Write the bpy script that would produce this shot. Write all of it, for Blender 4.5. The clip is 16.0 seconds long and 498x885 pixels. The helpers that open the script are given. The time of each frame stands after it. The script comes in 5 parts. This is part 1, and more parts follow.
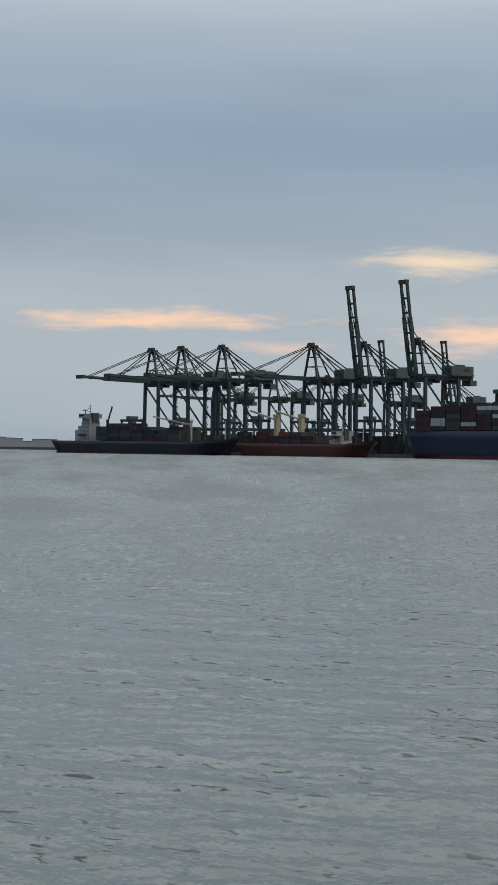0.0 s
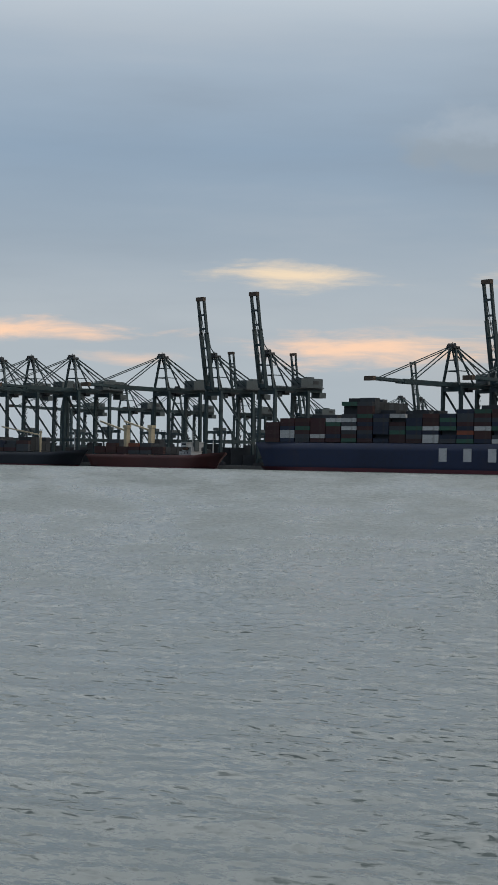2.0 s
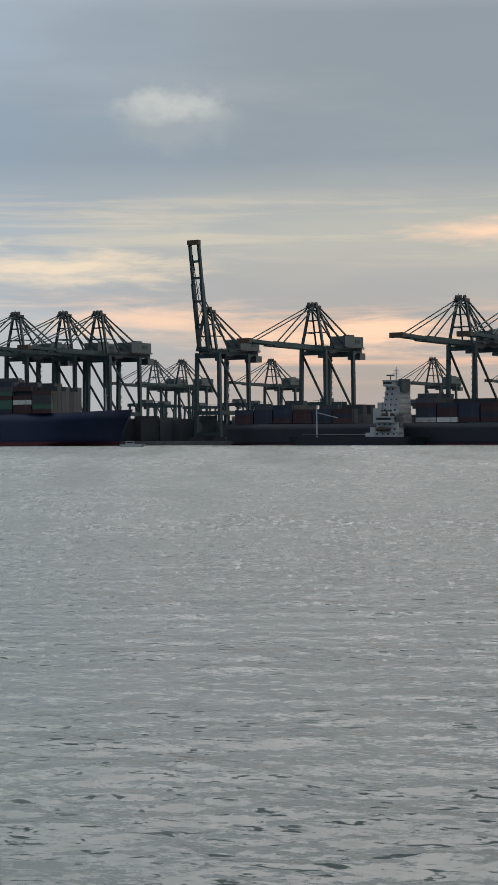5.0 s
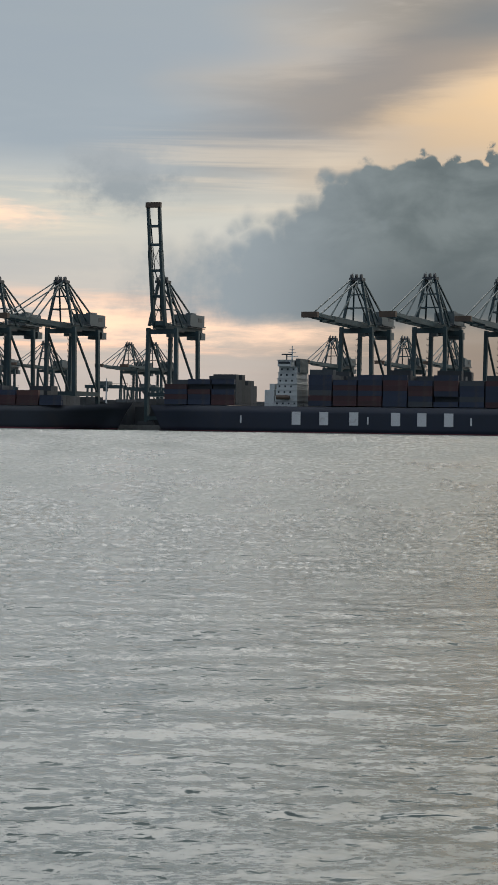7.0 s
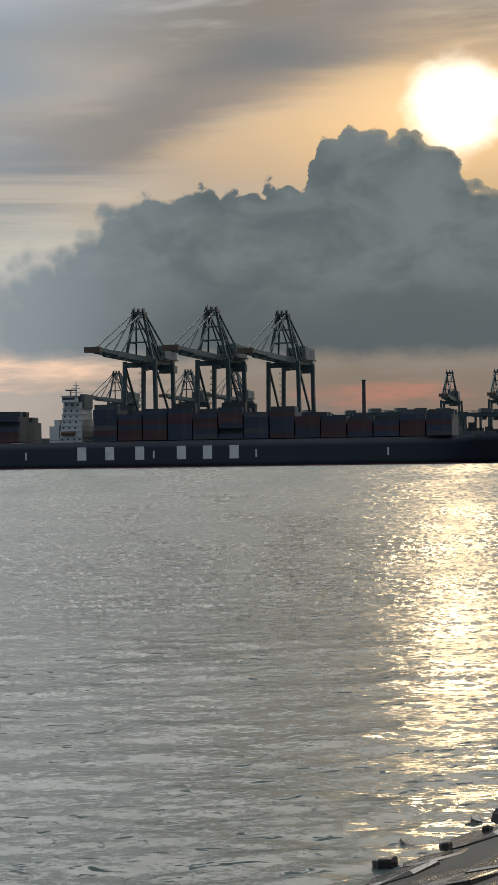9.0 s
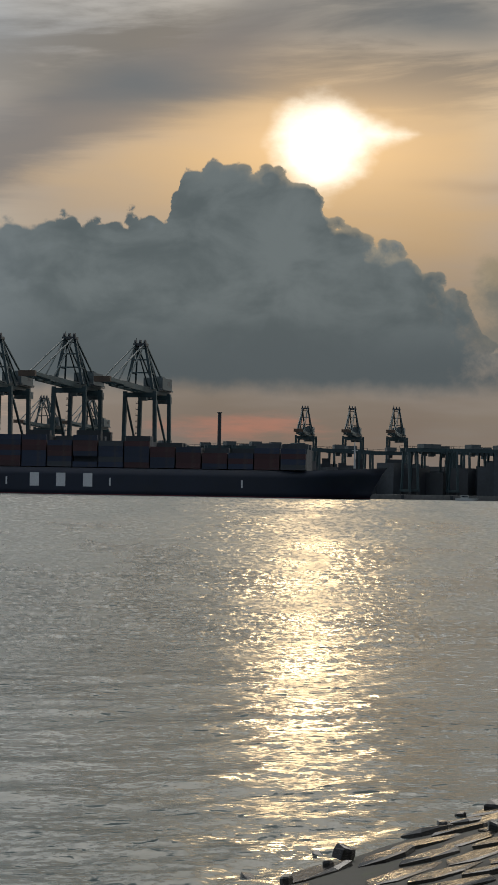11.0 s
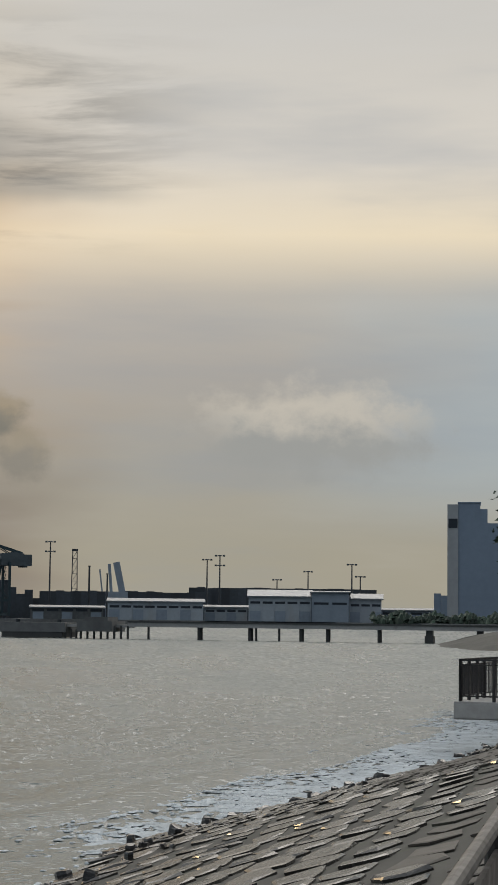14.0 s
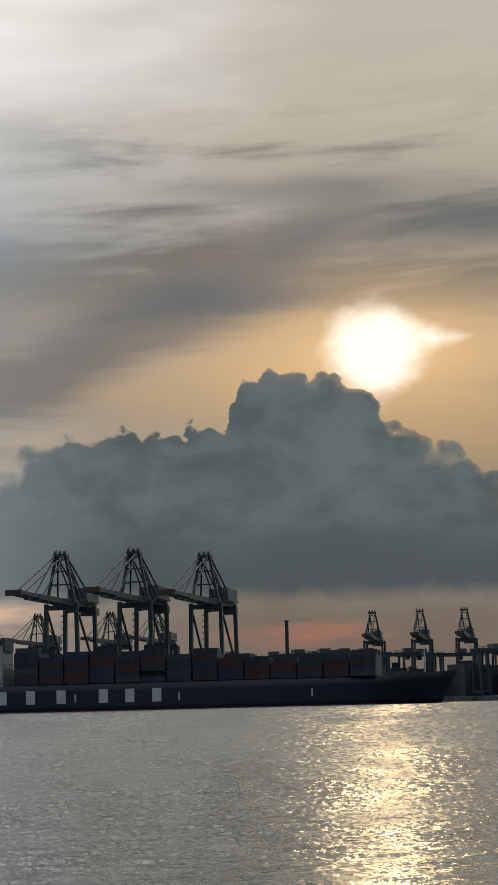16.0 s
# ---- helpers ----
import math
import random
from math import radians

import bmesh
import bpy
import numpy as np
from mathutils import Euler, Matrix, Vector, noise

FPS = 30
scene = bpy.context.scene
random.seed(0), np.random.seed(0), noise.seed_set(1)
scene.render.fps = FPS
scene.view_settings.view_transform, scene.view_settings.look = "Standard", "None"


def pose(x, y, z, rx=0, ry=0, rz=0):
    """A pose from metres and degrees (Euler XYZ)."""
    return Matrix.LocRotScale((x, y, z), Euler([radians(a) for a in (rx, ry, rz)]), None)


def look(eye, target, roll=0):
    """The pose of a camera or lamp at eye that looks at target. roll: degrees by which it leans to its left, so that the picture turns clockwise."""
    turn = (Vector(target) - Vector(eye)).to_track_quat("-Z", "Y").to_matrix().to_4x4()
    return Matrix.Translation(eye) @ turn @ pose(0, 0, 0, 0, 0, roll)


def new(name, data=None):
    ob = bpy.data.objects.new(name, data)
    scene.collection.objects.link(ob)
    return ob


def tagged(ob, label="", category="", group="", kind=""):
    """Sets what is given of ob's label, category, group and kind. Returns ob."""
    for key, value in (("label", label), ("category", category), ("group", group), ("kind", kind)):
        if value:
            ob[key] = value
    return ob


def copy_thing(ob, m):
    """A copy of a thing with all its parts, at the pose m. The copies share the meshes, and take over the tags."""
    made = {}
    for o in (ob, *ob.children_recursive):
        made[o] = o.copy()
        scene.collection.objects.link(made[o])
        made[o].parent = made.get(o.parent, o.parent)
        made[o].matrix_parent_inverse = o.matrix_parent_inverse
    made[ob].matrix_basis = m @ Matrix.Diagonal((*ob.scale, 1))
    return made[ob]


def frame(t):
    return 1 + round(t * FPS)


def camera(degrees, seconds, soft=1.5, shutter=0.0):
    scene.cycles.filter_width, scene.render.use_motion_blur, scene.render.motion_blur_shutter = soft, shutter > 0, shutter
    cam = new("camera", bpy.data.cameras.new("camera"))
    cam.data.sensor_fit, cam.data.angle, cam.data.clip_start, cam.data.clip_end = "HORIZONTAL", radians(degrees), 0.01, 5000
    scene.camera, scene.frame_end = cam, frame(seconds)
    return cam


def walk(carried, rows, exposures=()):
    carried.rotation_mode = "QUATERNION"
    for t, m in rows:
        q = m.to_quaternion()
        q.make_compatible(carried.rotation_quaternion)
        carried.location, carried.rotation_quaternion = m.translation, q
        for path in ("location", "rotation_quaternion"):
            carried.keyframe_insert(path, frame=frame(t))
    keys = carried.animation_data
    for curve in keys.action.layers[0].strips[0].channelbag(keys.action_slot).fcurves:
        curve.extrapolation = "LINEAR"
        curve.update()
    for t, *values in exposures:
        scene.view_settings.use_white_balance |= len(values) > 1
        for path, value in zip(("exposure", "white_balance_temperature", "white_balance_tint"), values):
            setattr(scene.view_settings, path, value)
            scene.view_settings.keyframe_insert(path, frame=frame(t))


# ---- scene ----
# ---- camera: a person on the promenade turns slowly with a long lens ----
cam = camera(15.2234, 16.0)
EYE = (0.0, 0.0, 3.5)
# seconds, bearing to the right of +y, pitch up, clockwise turn of the picture
SWEEP = (
    (0, -0, 0.255, 0.796),
    (0.5, 0.066, 0.423, 0.283),
    (1, 0.803, 1.014, 0.473),
    (1.5, 1.399, 1.086, 1.128),
    (2, 4.608, 0.671, 1.083),
    (2.2, 5.888, 0.354, 1.044),
    (2.5, 6.948, -0.048, 0.465),
    (3, 9.165, -0.054, 0.378),
    (3.2, 11.272, -0.241, 0.207),
    (4.2, 18.2, -0.05, 0.15),
    (5.3, 25.392, 0.113, 0.087),
    (5.5, 26.983, 0.481, 0.496),
    (6, 31.198, 1.541, 0.794),
    (6.2, 32.383, 1.109, 0.661),
    (6.5, 33.955, -0.204, 0.287),
    (7, 39.463, -0.536, 0.833),
    (7.5, 42.062, 1.696, 0.637),
    (8, 39.175, 0.431, -0.995),
    (8.5, 40.888, -0.753, -1.465),
    (9, 46.031, 0.512, -0.835),
    (9.2, 46.817, 0.814, -0.402),
    (10.2, 49.3, 1.3, 0.4),
    (11.3, 51.535, 1.93, 1.237),
    (11.5, 52.756, 2.793, 1.095),
    (12, 54.838, 3.485, 1.517),
    (12.5, 55.216, 2.843, 1.456),
    (13, 58.509, 3.461, -0.259),
    (13.5, 62.696, 3.862, -0.599),
    (14, 67.788, 5.421, 0.696),
    (14.5, 69.264, 7.211, 0.184),
    (14.8, 63.895, 7.26, -0.576),
    (15, 59.9, 7.47, -0.78),
    (15.3, 53.713, 8.787, -0.941),
    (15.5, 52.35, 9.458, -1.042),
    (16, 48.573, 7.87, -1.464),
)

def aim(bearing, pitch, turn):
    return Matrix.Translation(EYE) @ Euler((radians(90 + pitch), 0, radians(-bearing))).to_matrix().to_4x4() @ pose(0, 0, 0, 0, 0, turn)


# the lens opens over the grey water and closes towards the sun
walk(cam, [(t, aim(b, p, r)) for t, b, p, r in SWEEP],
     [(0, 0.10), (1.5, 0.10), (3, 0.15), (5.5, 0.25), (6.5, 0.30), (7.0, 0.52), (7.5, 0.34), (8.5, 0.38), (9.0, 0.25), (11.5, 0.0), (13.0, 0.0), (13.5, 0.04), (14.0, 0.16), (14.5, 0.26), (15.0, 0.02), (15.5, -0.2), (16, -0.2)])


def srgb(r, g, b):
    return tuple(((c / 255 + 0.055) / 1.055) ** 2.4 if c > 10 else c / 255 / 12.92 for c in (r, g, b))


# ---- node helpers ----
class Net:
    """A small writer of shader nodes."""

    def __init__(self, tree):
        self.tree = tree
        tree.nodes.clear()

    def node(self, kind, **settings):
        n = self.tree.nodes.new(kind)
        for k, v in settings.items():
            if k == "blend":
                n.blend_type = v
            elif k == "kind":
                n.data_type = v
            elif k == "dims":
                n.noise_dimensions = v
        return n

    def put(self, socket, value):
        if isinstance(value, bpy.types.NodeSocket):
            self.tree.links.new(value, socket)
        elif value is not None:
            if hasattr(socket, "default_value"):
                if isinstance(value, tuple) and len(value) == 3 and socket.type == "RGBA":
                    value = (*value, 1.0)
                socket.default_value = value

    def m(self, op, a, b=None, c=None):
        n = self.tree.nodes.new("ShaderNodeMath")
        n.operation = op
        for s, v in zip(n.inputs, (a, b, c)):
            self.put(s, v)
        return n.outputs[0]

    def add(self, a, b):
        return self.m("ADD", a, b)

    def mul(self, a, b):
        return self.m("MULTIPLY", a, b)

    def step(self, x, lo, hi, to_lo=0.0, to_hi=1.0):
        n = self.tree.nodes.new("ShaderNodeMapRange")
        n.interpolation_type = "SMOOTHSTEP"
        for i, v in enumerate((x, lo, hi, to_lo, to_hi)):
            self.put(n.inputs[i], v)
        return n.outputs[0]

    def xyz(self, x, y, z):
        n = self.tree.nodes.new("ShaderNodeCombineXYZ")
        for s, v in zip(n.inputs, (x, y, z)):
            self.put(s, v)
        return n.outputs[0]

    def noise(self, vector, scale=1.0, detail=4.0, rough=0.5, twist=0.0):
        n = self.tree.nodes.new("ShaderNodeTexNoise")
        self.put(n.inputs["Vector"], vector)
        n.inputs["Scale"].default_value = scale
        n.inputs["Detail"].default_value = detail
        n.inputs["Roughness"].default_value = rough
        n.inputs["Distortion"].default_value = twist
        return n.outputs["Fac"]

    def mix(self, fac, a, b, blend="MIX"):
        n = self.tree.nodes.new("ShaderNodeMix")
        n.data_type, n.blend_type, n.clamp_factor = "RGBA", blend, True
        self.put(n.inputs[0], fac)
        self.put(n.inputs[6], a)
        self.put(n.inputs[7], b)
        return n.outputs[2]

    def ramp(self, x, stops, lo=0.0, hi=1.0, smooth=False):
        """Stops of (position, colour or number) between lo and hi."""
        n = self.tree.nodes.new("ShaderNodeValToRGB")
        cr = n.color_ramp
        cr.interpolation = "EASE" if smooth else "LINEAR"
        while len(cr.elements) < len(stops):
            cr.elements.new(0.5)
        for e, (p, _) in zip(cr.elements, stops):
            e.position = (p - lo) / (hi - lo)
        for e, (p, c) in zip(sorted(cr.elements, key=lambda q: q.position), stops):
            e.color = (*c, 1.0) if isinstance(c, tuple) else (c, c, c, 1.0)
        fac = self.m("DIVIDE", self.m("SUBTRACT", x, lo), hi - lo)
        self.put(n.inputs[0], fac)
        return n.outputs[0]


# ---- sky: high grey overcast, peach breaks low down, a cumulus before the sun ----
SUN_BEARING, SUN_HEIGHT = 52.6, 10.8
world = bpy.data.worlds.new("evening_sky")
scene.world = world
world.use_nodes = True


def paint_sky():
    w = Net(world.node_tree)
    co = w.tree.nodes.new("ShaderNodeTexCoord").outputs["Generated"]
    sep = w.tree.nodes.new("ShaderNodeSeparateXYZ")
    w.put(sep.inputs[0], co)
    x, y, z = sep.outputs
    az = w.mul(w.m("ARCTAN2", x, y), 57.2958)
    el = w.mul(w.m("ARCSINE", z), 57.2958)
    flat = w.xyz(az, el, 0.0)

    # three vertical gradients: open water, sun side, land side
    # unseen belt near 25-38 degrees is made extra bright to lighten the water
    cool = w.ramp(el, [(-4, srgb(165, 176, 184)), (1.5, srgb(165, 176, 184)), (4.5, srgb(172, 181, 188)), (7, srgb(150, 165, 179)),
                       (9.5, srgb(139, 159, 179)), (13, srgb(162, 176, 190)), (17, (0.72, 0.78, 0.82)), (23, (1.28, 1.36, 1.40)), (36, (1.28, 1.36, 1.42)), (55, (0.70, 0.75, 0.80)), (90, (0.6, 0.64, 0.68))], -4, 90)
    mid = w.ramp(el, [(-4, srgb(152, 143, 138)), (1.5, srgb(165, 155, 148)), (4, srgb(178, 172, 164)), (6.5, srgb(176, 176, 168)),
                      (8.5, srgb(137, 147, 155)), (13, srgb(137, 146, 153)), (16, (0.66, 0.67, 0.68)), (20, (1.1, 1.08, 1.06)), (27, (2.2, 2.16, 2.10)), (38, (2.0, 1.96, 1.9)), (55, (0.70, 0.74, 0.78)), (90, (0.6, 0.64, 0.68))], -4, 90)
    warm = w.ramp(el, [(-4, srgb(112, 101, 91)), (1.5, srgb(120, 107, 97)), (4, srgb(124, 116, 106)), (7.5, srgb(176, 150, 118)),
                       (10.5, srgb(206, 174, 130)), (14, srgb(160, 154, 144)), (18, srgb(205, 194, 176)), (22, srgb(205, 198, 186)), (29, (2.4, 2.2, 1.92)), (38, (2.3, 2.12, 1.9)), (55, (0.70, 0.74, 0.78)), (90, (0.6, 0.64, 0.68))], -4, 90)
    land = w.ramp(el, [(-4, srgb(154, 149, 134)), (2, srgb(154, 149, 134)), (4, srgb(156, 152, 141)), (7.5, srgb(160, 156, 150)), (10, srgb(178, 172, 162)),
                       (11.8, srgb(222, 208, 182)), (14, srgb(206, 200, 190)), (18, srgb(192, 189, 183)), (22, srgb(194, 192, 188)), (29, (3.3, 3.1, 2.85)), (38, (3.0, 2.85, 2.65)), (55, (0.75, 0.8, 0.84)), (90, (0.6, 0.64, 0.68))], -4, 90)
    wob = w.mul(w.m("SUBTRACT", w.noise(w.xyz(w.mul(az, 0.09), w.mul(el, 0.25), 3.0), 1.0, 3), 0.5), 14.0)
    azw = w.add(az, wob)
    sky = w.mix(w.step(azw, 8, 27), cool, mid)
    sky = w.mix(w.step(azw, 38, 50), sky, warm)
    sky = w.mix(w.step(azw, 56, 64), sky, land)
    cooler = w.mul(w.mul(w.step(azw, 67, 76), w.step(el, 2.0, 5.0)), w.step(el, 11.5, 9.0))
    sky = w.mix(w.mul(cooler, 0.55), sky, srgb(160, 174, 181))
    behind = w.step(w.m("ABSOLUTE", w.m("SUBTRACT", az, 40.0)), 70, 120)
    sky = w.mix(behind, sky, w.ramp(el, [(-4, srgb(92, 102, 118)), (15, srgb(105, 117, 134)), (40, srgb(170, 180, 192)), (90, (0.6, 0.64, 0.68))], -4, 90))

    # broad soft layers of the overcast
    broad = w.noise(w.xyz(w.mul(az, 0.055), w.mul(el, 0.32), 7.3), 1.0, 5, 0.55)
    sky = w.mix(w.mul(w.step(broad, 0.45, 0.75), 0.35), sky, srgb(128, 140, 154))
    sky = w.mix(w.mul(w.step(broad, 0.5, 0.25), 0.14), sky, srgb(205, 205, 205))

    # grey bars above the sun
    bars = w.noise(w.xyz(w.mul(az, 0.11), w.add(w.mul(el, 0.75), w.mul(az, -0.03)), 1.7), 1.0, 7, 0.58, 0.3)
    zone = w.mul(w.mul(w.step(el, 10.5, 13), w.step(el, 19, 15.5)), w.mul(w.step(az, 38, 47), w.step(az, 68, 58)))
    sky = w.mix(w.mul(w.mul(w.step(bars, 0.42, 0.6), zone), 0.95), sky, srgb(112, 113, 112))

    # one long dark band that climbs towards the sun
    climb = w.m("SUBTRACT", el, w.add(w.mul(az, 0.41), -7.1))
    band = w.step(w.m("ABSOLUTE", w.add(climb, w.mul(w.m("SUBTRACT", bars, 0.5), 3.5))), 1.9, 0.3)
    band = w.mul(band, w.mul(w.step(az, 34, 45), w.step(az, 55, 49)))
    sky = w.mix(w.mul(band, 0.92), sky, srgb(102, 108, 115))

    # low peach and yellow breaks
    def breaks(lo, hi, a0, a1, seed, stretch, tint, sharp, amount):
        n = w.noise(w.xyz(w.mul(az, 0.16 * stretch), w.mul(el, 2.0), seed), 1.0, 7, 0.6, 0.35)
        band = w.mul(w.mul(w.step(el, lo - 0.5, lo + 0.4), w.step(el, hi + 0.5, hi - 0.4)), w.mul(w.step(az, a0 - 2, a0 + 2), w.step(az, a1 + 2, a1 - 2)))
        return w.mul(w.mul(w.step(n, sharp - 0.03, sharp + 0.22), band), amount), tint

    for spec in ((3.2, 4.2, 9, 24, 2.4, 1.0, srgb(252, 208, 170), 0.50, 0.6),
                 (5.5, 7.4, 13, 35, 9.1, 0.8, srgb(214, 200, 176), 0.46, 0.45), (1.9, 4.0, 22, 39, 4.6, 0.8, srgb(246, 196, 162), 0.44, 0.6),
                 (6.6, 8.8, 35, 43, 6.3, 0.5, srgb(208, 193, 172), 0.45, 0.4)):
        fac, tint = breaks(*spec)
        sky = w.mix(fac, sky, tint)

    # single long streaks: bearing, height, half length, half depth, tint, strength
    fray = w.m("SUBTRACT", w.noise(w.xyz(w.mul(az, 0.45), w.mul(el, 2.6), 17.0), 1.0, 6, 0.62, 0.3), 0.5)
    lean = w.m("SUBTRACT", w.noise(w.xyz(w.mul(az, 0.25), 3.0, 5.0), 1.0, 3), 0.5)
    peach, butter, slate = srgb(250, 208, 176), srgb(248, 222, 186), srgb(108, 113, 116)
    for a, e, ra, re, tint, amount in (
            (-3.0, 3.95, 4.2, 0.32, peach, 0.95), (6.0, 5.85, 2.6, 0.42, butter, 0.8), (7.8, 3.6, 3.2, 0.6, peach, 0.9), (13.6, 5.9, 2.0, 0.35, butter, 0.7),
            (1.0, 3.2, 1.6, 0.2, peach, 0.5), (17.5, 5.2, 4.5, 0.6, butter, 0.65), (20.0, 3.7, 4.0, 0.5, peach, 0.7), (25.5, 3.0, 3.5, 0.6, peach, 0.8),
            (30.9, 6.3, 3.0, 0.42, peach, 0.75), (27.0, 3.3, 2.6, 0.55, peach, 0.85), (35.5, 3.1, 5.0, 0.75, peach, 0.9), (40.0, 2.8, 3.0, 0.6, peach, 0.6),
            (50.2, 1.9, 2.8, 0.4, srgb(188, 122, 102), 0.6)):
        uu = w.mul(w.m("SUBTRACT", az, a), 1 / ra)
        vv = w.mul(w.add(w.m("SUBTRACT", el, e), w.mul(lean, 0.8)), 1 / re)
        dd = w.add(w.m("SQRT", w.add(w.mul(uu, uu), w.mul(vv, vv))), w.mul(fray, 2.4))
        sky = w.mix(w.mul(w.step(dd, 1.3, -0.15), amount), sky, tint)

    # sun glow behind the thin cloud
    dx = w.mul(w.m("SUBTRACT", az, SUN_BEARING), 0.98)
    dy = w.m("SUBTRACT", el, SUN_HEIGHT - 0.25)
    ragged = w.m("SUBTRACT", w.noise(w.xyz(w.mul(az, 0.55), w.mul(el, 0.9), 12.0), 1.0, 5, 0.55), 0.5)
    r = w.m("SQRT", w.add(w.mul(dx, dx), w.mul(w.mul(dy, dy), 1.0)))
    rw = w.m("SQRT", w.add(w.mul(w.mul(dx, dx), 0.22), w.mul(w.mul(dy, dy), 1.3)))
    glow = w.m("POWER", 2.718, w.mul(rw, -0.62))
    sky = w.mix(w.mul(glow, 0.95), sky, (1.15, 0.74, 0.36))
    side = w.mul(w.step(dx, 0.2, 2.6), w.m("ABSOLUTE", w.m("SUBTRACT", dy, 0.35)))
    core = w.step(w.add(w.add(w.mul(r, w.step(dx, 0.0, 2.0, 1.0, 0.62)), w.mul(side, 1.1)), w.mul(ragged, 1.3)), 1.85, 0.75)
    sky = w.mix(core, sky, (1.5, 1.36, 1.12))

    for a, e, ra, re, tint, amount in ((46.6, 12.3, 4.4, 1.3, slate, 0.9), (56.2, 14.3, 5.2, 1.15, slate, 0.85), (50.5, 15.6, 5.0, 0.5, slate, 0.5), (61.0, 13.0, 3.4, 0.4, slate, 0.4), (58.5, 9.4, 3.4, 0.3, srgb(166, 142, 116), 0.5)):
        uu = w.mul(w.m("SUBTRACT", az, a), 1 / ra)
        vv = w.mul(w.add(w.m("SUBTRACT", el, e), w.mul(lean, 0.8)), 1 / re)
        dd = w.add(w.m("SQRT", w.add(w.mul(uu, uu), w.mul(vv, vv))), w.mul(w.m("SUBTRACT", broad, 0.5), 2.2))
        sky = w.mix(w.mul(w.step(dd, 1.3, -0.15), amount), sky, tint)

    # cumulus: top line by bearing, flat base
    puff = w.m("SUBTRACT", w.noise(w.xyz(w.mul(az, 0.9), w.mul(el, 0.9), 0.0), 1.0, 7, 0.6), 0.5)
    puff2 = w.m("SUBTRACT", w.noise(w.xyz(w.mul(az, 0.9), w.mul(el, 0.9), 8.0), 1.0, 7, 0.6), 0.5)
    vor = w.tree.nodes.new("ShaderNodeTexVoronoi")
    vor.feature = "SMOOTH_F1"
    w.put(vor.inputs["Vector"], w.xyz(w.add(az, w.mul(puff2, 0.8)), w.add(el, w.mul(puff, 0.8)), 0.0))
    vor.inputs["Scale"].default_value = 1.15
    vor.inputs["Smoothness"].default_value = 0.15
    vor.inputs["Detail"].default_value = 1.0
    lobes = w.m("SUBTRACT", 1.03, vor.outputs["Distance"])
    azp = w.add(az, w.mul(puff2, 0.7))
    top = w.ramp(azp, [(36, 0.54), (38.5, 0.60), (41.0, 0.68), (41.8, 0.76), (43.0, 0.80), (44.2, 0.78), (45.2, 0.81), (46.4, 0.80), (47.9, 0.80), (48.4, 0.93),
                       (49.2, 0.985), (50.6, 0.965), (51.9, 0.945), (52.5, 0.90), (52.8, 0.80), (53.8, 0.775), (54.8, 0.72), (56.2, 0.64), (57.2, 0.57), (57.8, 0.42), (62, 0.30)], 36, 62)
    over = w.m("SUBTRACT", w.add(w.add(w.mul(top, 10.1), w.mul(lobes, 0.85)), w.mul(puff, 0.75)), el)
    inside = w.step(over, 0.0, w.step(az, 45, 38, 0.14, 1.3))
    base = w.step(w.add(el, w.mul(puff, 0.6)), 2.8, 3.5)
    ends = w.mul(w.step(w.add(az, w.mul(puff2, 5)), 34.5, 39.0), w.step(w.add(az, w.mul(puff2, 7.0)), 60.0, 56.6))
    cloud = w.mul(w.mul(inside, base), ends)
    body = w.noise(w.xyz(w.mul(az, 0.38), w.mul(el, 0.6), 2.0), 1.0, 5, 0.55, 0.3)
    shade = w.mix(w.step(body, 0.35, 0.65), srgb(84, 94, 97), srgb(104, 113, 115))
    shade = w.mix(w.mul(w.step(lobes, 0.57, 0.97), 0.35), shade, srgb(114, 124, 130))
    shade = w.mix(w.step(el, 6.2, 3.6), shade, srgb(78, 88, 93))
    shade = w.mix(w.mul(w.step(over, 0.5, 0.05), w.mul(w.step(w.m("ABSOLUTE", w.m("SUBTRACT", az, 53.0)), 5, 1), 0.3)), shade, srgb(215, 190, 150))
    shade = w.mix(w.step(az, 45, 38, 0.0, 0.9), shade, srgb(132, 141, 147))
    sky = w.mix(cloud, sky, shade)

    # two small pale clouds
    def small(a, e, ra, re, seed, tone, amount, under=srgb(150, 158, 164)):
        n = w.m("SUBTRACT", w.noise(w.xyz(w.mul(az, 0.7), w.mul(el, 0.9), seed), 1.0, 6, 0.6), 0.5)
        u = w.mul(w.m("SUBTRACT", az, a), 1 / ra)
        v = w.mul(w.m("SUBTRACT", el, e), 1 / re)
        d = w.add(w.m("SQRT", w.add(w.mul(u, u), w.mul(v, v))), w.mul(n, 2.0))
        return w.mul(w.step(d, 1.35, 0.5), amount), w.mix(w.step(w.add(v, w.mul(n, 2)), -0.4, 0.5), under, tone)

    for spec in ((20.9, 9.8, 1.7, 0.95, 21.0, srgb(182, 186, 184), 0.95), (11.6, 9.9, 2.3, 0.9, 25.0, srgb(168, 178, 188), 0.5),
                 (69.8, 5.8, 3.4, 1.35, 31.0, srgb(190, 183, 170), 0.75, srgb(146, 147, 144)), (58.8, 5.7, 1.4, 1.4, 43.0, srgb(158, 146, 124), 0.8, srgb(112, 112, 106)), (35.5, 7.5, 1.7, 1.0, 35.0, srgb(142, 148, 152), 0.9, srgb(128, 136, 141)), (58.3, 6.4, 0.9, 0.9, 47.0, srgb(146, 134, 112), 0.85, srgb(108, 110, 105)), (60.0, 6.1, 0.9, 0.7, 51.0, srgb(146, 134, 114), 0.8, srgb(114, 113, 106)), (60.9, 4.9, 0.8, 0.8, 55.0, srgb(140, 132, 116), 0.6, srgb(116, 114, 108))):
        fac, tone = small(*spec)
